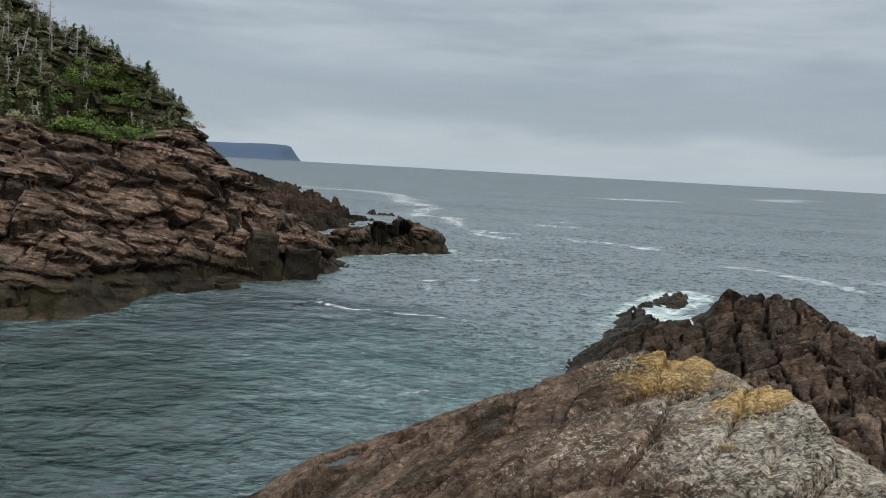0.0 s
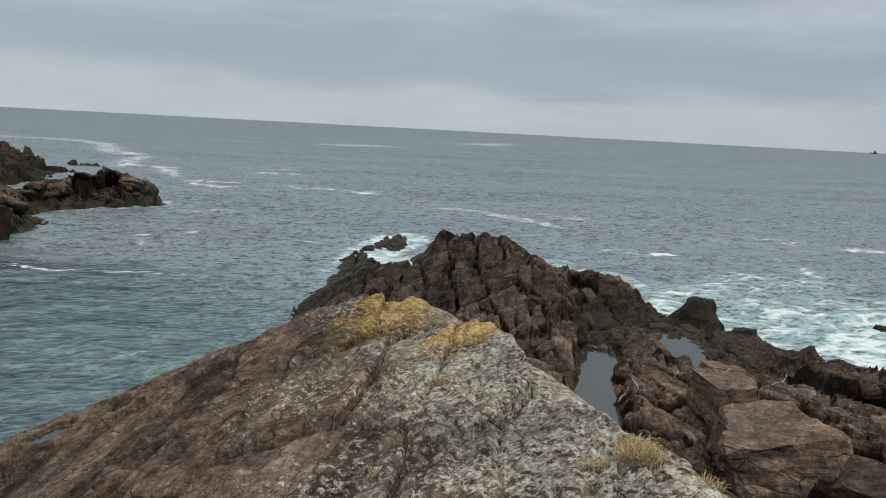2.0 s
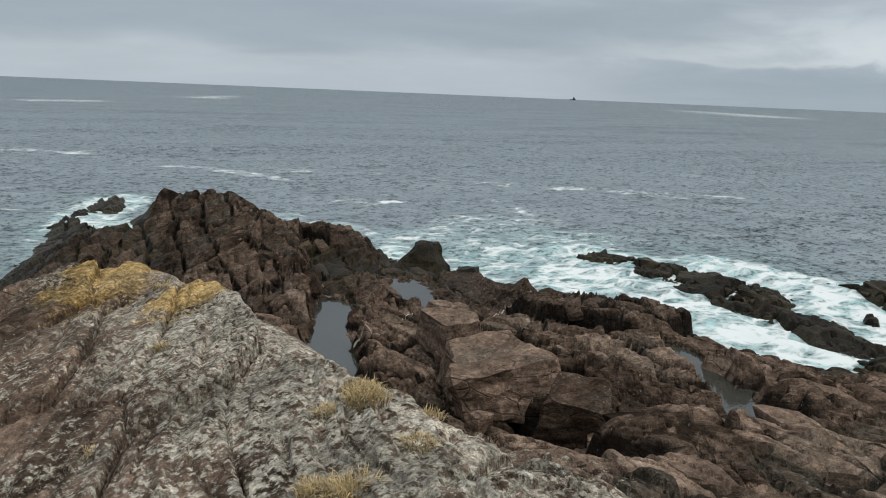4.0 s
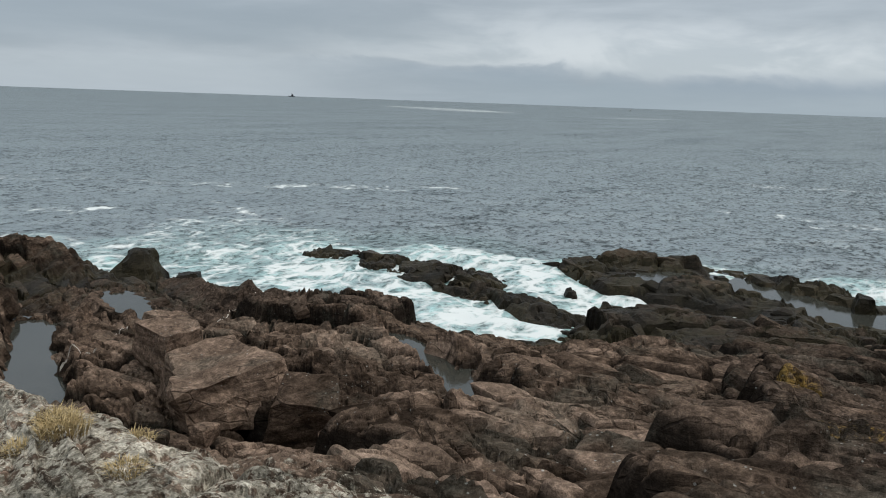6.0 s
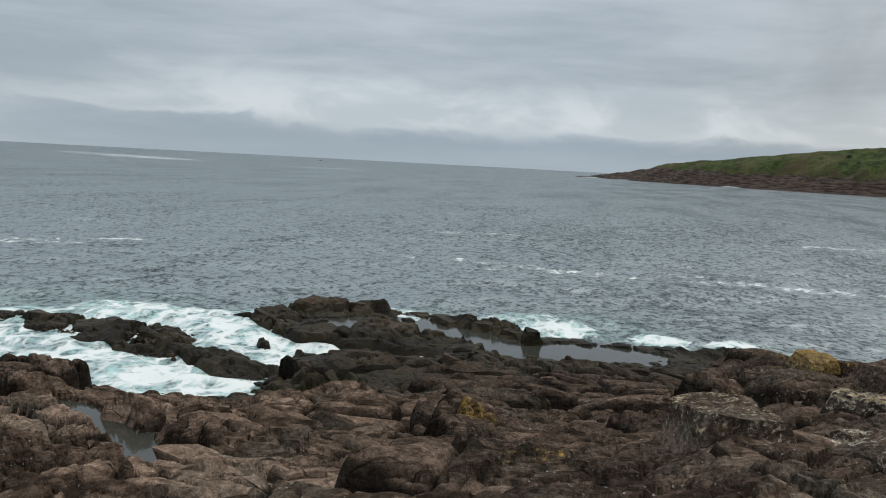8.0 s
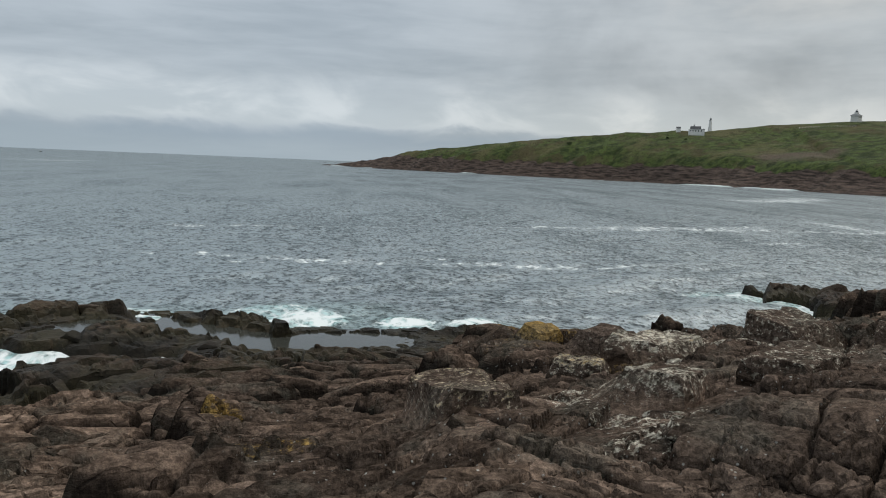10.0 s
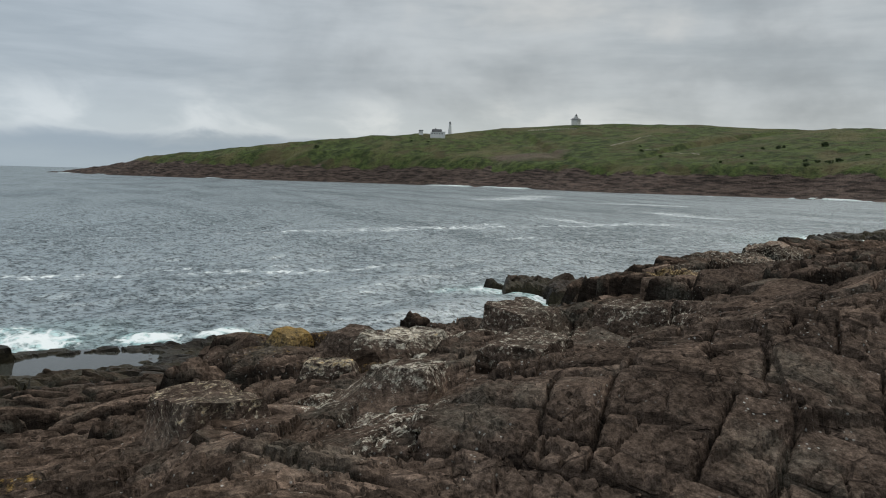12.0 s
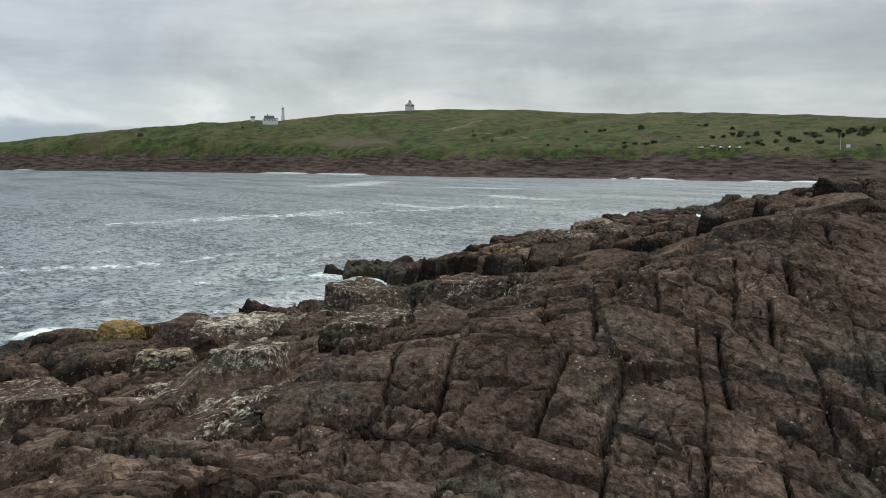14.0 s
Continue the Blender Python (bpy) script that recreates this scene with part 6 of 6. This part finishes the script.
def build_lights():
    tower = new("lighthouse")
    part("tower", prism(bmesh.new(), 8, [(2.1, -2), (2.0, 0), (1.25, 8.2), (1.7, 8.4), (1.7, 8.8)]), WHITE, tower)
    part("lantern", prism(bmesh.new(), 8, [(1.0, 8.8), (1.0, 10.6)]), GLASS_DARK, tower, "dark glazed lantern room")
    part("cap", prism(bmesh.new(), 8, [(1.2, 10.6), (0.7, 11.3), (0.12, 11.8), (0.12, 12.6)]), WHITE, tower)
    tower.matrix_basis = pose(830.8, -347, 57.4)
    tagged(tower, "white octagonal lighthouse tower on the headland brow", "lighthouse")
    house = new("keeper_house")
    part("wall", box(bmesh.new(), -8, 8, -3.5, 3.5, -3, 3.2), WHITE, house)
    part("roof", gable(bmesh.new(), -6.5, 4.5, -3.9, 3.9, 3.2, 6.4), SLATE, house, "dark gabled roof")
    part("roof", box(bmesh.new(), 4.6, 8.2, -3.7, 3.7, 3.2, 3.6), SLATE, house)
    part("chimney", box(bmesh.new(), -3, -2.2, -0.5, 0.5, 6, 8), SLATE, house)
    for k in range(5):
        part("window", box(bmesh.new(), -6.6 + 2.7 * k, -5.6 + 2.7 * k, -3.56, -3.4, 0.8, 2.3), GLASS_DARK, house)
    house.matrix_basis = pose(836, -335, 53.4, 0, 0, -112)
    tagged(house, "white keeper's house with a dark roof beside the lighthouse", "house")
    shed = new("shed")
    part("wall", box(bmesh.new(), -2.2, 2.2, -2, 2, -2, 2.2), WHITE, shed)
    part("roof", gable(bmesh.new(), -2.5, 2.5, -2.3, 2.3, 2.2, 3.6), SLATE, shed)
    shed.matrix_basis = pose(842, -318, 55.2, 0, 0, -112)
    tagged(shed, "small white shed with a dark roof on the turf", "shed")
    old = new("old_lighthouse")
    part("wall", box(bmesh.new(), -4.0, 4.0, -4.0, 4.0, -3, 3.4), WHITE, old)
    part("roof", box(bmesh.new(), -5.0, 5.0, -5.0, 5.0, 3.4, 5.6, 0.4), GREY_ROOF, old, "grey hipped roof with wide eaves")
    part("cupola", box(bmesh.new(), -1.7, 1.7, -1.7, 1.7, 5.4, 7.3), WHITE, old)
    part("lantern", prism(bmesh.new(), 10, [(1.3, 7.3), (1.3, 8.3)]), GLASS_DARK, old, "dark glazed lantern room")
    part("dome", prism(bmesh.new(), 10, [(1.5, 8.3), (1.1, 9.0), (0.4, 9.6), (0.1, 10.6)]), GREY_ROOF, old, "small grey dome")
    for x in (-2.6, 0, 2.6):
        part("window", box(bmesh.new(), x - 0.5, x + 0.5, -4.08, -3.9, 0.9, 2.5), GLASS_DARK, old)
    for x in (-0.8, 0.8):
        part("window", box(bmesh.new(), x - 0.4, x + 0.4, -1.78, -1.6, 5.9, 7.0), GLASS_DARK, old)
    old.matrix_basis = pose(855.6, -518.4, 76.4, 0, 0, -121 + 90 - 28)
    tagged(old, "square white wooden lighthouse with a grey roof and lantern", "lighthouse")
    fence = new("fence")
    pts = [(882 - 2.0 * k, -470 - 2.2 * k) for k in range(20)]
    zs = [turf_z(x, y) for x, y in pts]
    for (x, y), z in zip(pts, zs):
        part("post", box(bmesh.new(), x - 0.12, x + 0.12, y - 0.12, y + 0.12, z - 0.3, z + 1.2), WHITE, fence)
    for (a, z0), (b, z1) in zip(list(zip(pts, zs)), list(zip(pts, zs))[1:]):
        bm = bmesh.new()
        tube(bm, [(*a, z0 + 1.0), (*b, z1 + 1.0)], 0.08, 0.08, 4)
        part("rail", bm, WHITE, fence)
    tagged(fence, "low white post and rail fence along the hilltop", "fence")
    pole = new("flagpole")
    part("pole", prism(bmesh.new(), 6, [(0.16, -1), (0.09, 11.5)]), WHITE, pole)
    part("finial", prism(bmesh.new(), 6, [(0.02, 11.4), (0.2, 11.6), (0.02, 11.8)]), WHITE, pole)
    pole.matrix_basis = pose(335, -557, turf_z(335, -557))
    tagged(pole, "tall thin white pole by the shore road", "pole")
    sign = new("sign_board")
    part("board", box(bmesh.new(), -2.8, 2.8, -0.1, 0.1, 1.2, 3.4), WHITE, sign)
    for x in (-2.2, 2.2):
        part("leg", box(bmesh.new(), x - 0.12, x + 0.12, -0.08, 0.08, -0.6, 1.2), BARK, sign)
    sign.matrix_basis = pose(331, -560, turf_z(331, -560), 0, 0, -32)
    tagged(sign, "plain white board on two legs by the shore road", "sign")


def build_cars():
    car = new("car")
    body = bmesh.new()
    prof = [(-2.2, 0.35), (-2.25, 0.8), (-1.5, 0.95), (-0.9, 1.45), (0.9, 1.5), (1.7, 0.95), (2.2, 0.9), (2.25, 0.35)]
    l = [body.verts.new((x, -0.85, z)) for x, z in prof]
    r = [body.verts.new((x, 0.85, z)) for x, z in prof]
    body.faces.new(l[::-1])
    body.faces.new(r)
    for i in range(len(prof)):
        j = (i + 1) % len(prof)
        body.faces.new((l[i], l[j], r[j], r[i]))
    part("body", body, WHITE, car)
    part("side_window", box(bmesh.new(), -0.9, 1.0, -0.87, 0.87, 1.0, 1.36), GLASS_DARK, car)
    for x in (-1.4, 1.4):
        for y in (-0.8, 0.8):
            bm = prism(bmesh.new(), 10, [(0.33, -0.1), (0.33, 0.1)])
            bmesh.ops.rotate(bm, verts=bm.verts, matrix=Matrix.Rotation(math.pi / 2, 3, "X"))
            bmesh.ops.translate(bm, verts=bm.verts, vec=(x, y, 0.33))
            part("wheel", bm, RUBBER, car)
    tagged(car, "small white car parked below the green hill", "car", "parked cars")
    spots_ = [(430, -525), (421.5, -529), (417, -533.5), (411, -535), (405.5, -538)]
    for k, (x, y) in enumerate(spots_):
        m = pose(x, y, turf_z(x, y) - 0.05, 0, 0, 20 + 37 * k)
        if k:
            copy_thing(car, m)
        else:
            car.matrix_basis = m


def build_trails():
    for pts, half in ([(712, -473), (720, -495), (735, -526), (738, -541)], 1.1), ([(670, -484), (631, -493), (590, -486)], 0.9):
        bm = bmesh.new()
        rows = []
        for a, b in zip(pts, pts[1:]):
            for k in range(12):
                t = k / 12
                x, y = a[0] + t * (b[0] - a[0]), a[1] + t * (b[1] - a[1])
                d = Vector((b[0] - a[0], b[1] - a[1], 0)).normalized()
                n = Vector((-d.y, d.x, 0)) * half
                rows.append([bm.verts.new((x + s * n.x, y + s * n.y, turf_z(x + s * n.x, y + s * n.y) + 0.35)) for s in (-1, 1)])
        for a, b in zip(rows, rows[1:]):
            bm.faces.new((a[0], a[1], b[1], b[0]))
        tagged(part("trail", bm, GRAVEL, None), "pale gravel footpath across the green hillside", "path", kind="structure")


def build_ships():
    ship = new("cargo_ship")
    bm = bmesh.new()
    prof = [(-14, 0), (-15, 4), (14, 4.5), (17, 5.5), (14, -1)]
    l = [bm.verts.new((x, -3.2 if x < 13 else -0.4, z)) for x, z in prof]
    r = [bm.verts.new((x, 3.2 if x < 13 else 0.4, z)) for x, z in prof]
    bm.faces.new(l[::-1])
    bm.faces.new(r)
    for i in range(5):
        j = (i + 1) % 5
        bm.faces.new((l[i], l[j], r[j], r[i]))
    part("hull", bm, STEEL, ship)
    part("superstructure", box(bmesh.new(), -9, 1, -2.8, 2.8, 4, 10, 0.85), STEEL, ship)
    part("bridge", box(bmesh.new(), -6, -1, -2.4, 2.4, 10, 13), GLASS_DARK, ship)
    part("mast", prism(bmesh.new(), 6, [(0.5, 12), (0.25, 19)]), STEEL, ship)
    ship.matrix_basis = pose(2900, 2756, -0.6, 0, 0, 130)
    tagged(ship, "small dark ship far out on the grey sea", "ship")
    boat = new("fishing_boat")
    bm = bmesh.new()
    prof = [(-3.4, -0.3), (-3.6, 1.0), (3.2, 1.2), (4.4, 1.7), (3.2, -0.3)]
    l = [bm.verts.new((x, -1.2 if x < 3 else -0.2, z)) for x, z in prof]
    r = [bm.verts.new((x, 1.2 if x < 3 else 0.2, z)) for x, z in prof]
    bm.faces.new(l[::-1])
    bm.faces.new(r)
    for i in range(5):
        j = (i + 1) % 5
        bm.faces.new((l[i], l[j], r[j], r[i]))
    part("hull", bm, STEEL, boat)
    part("cabin", box(bmesh.new(), 0, 2.2, -0.9, 0.9, 1.1, 3.2, 0.9), WHITE, boat)
    boat.matrix_basis = pose(1870, 707, 0, 0, 0, 100)
    tagged(boat, "tiny dark fishing boat on the open sea", "boat")


build_lights()
build_cars()
build_trails()
build_ships()
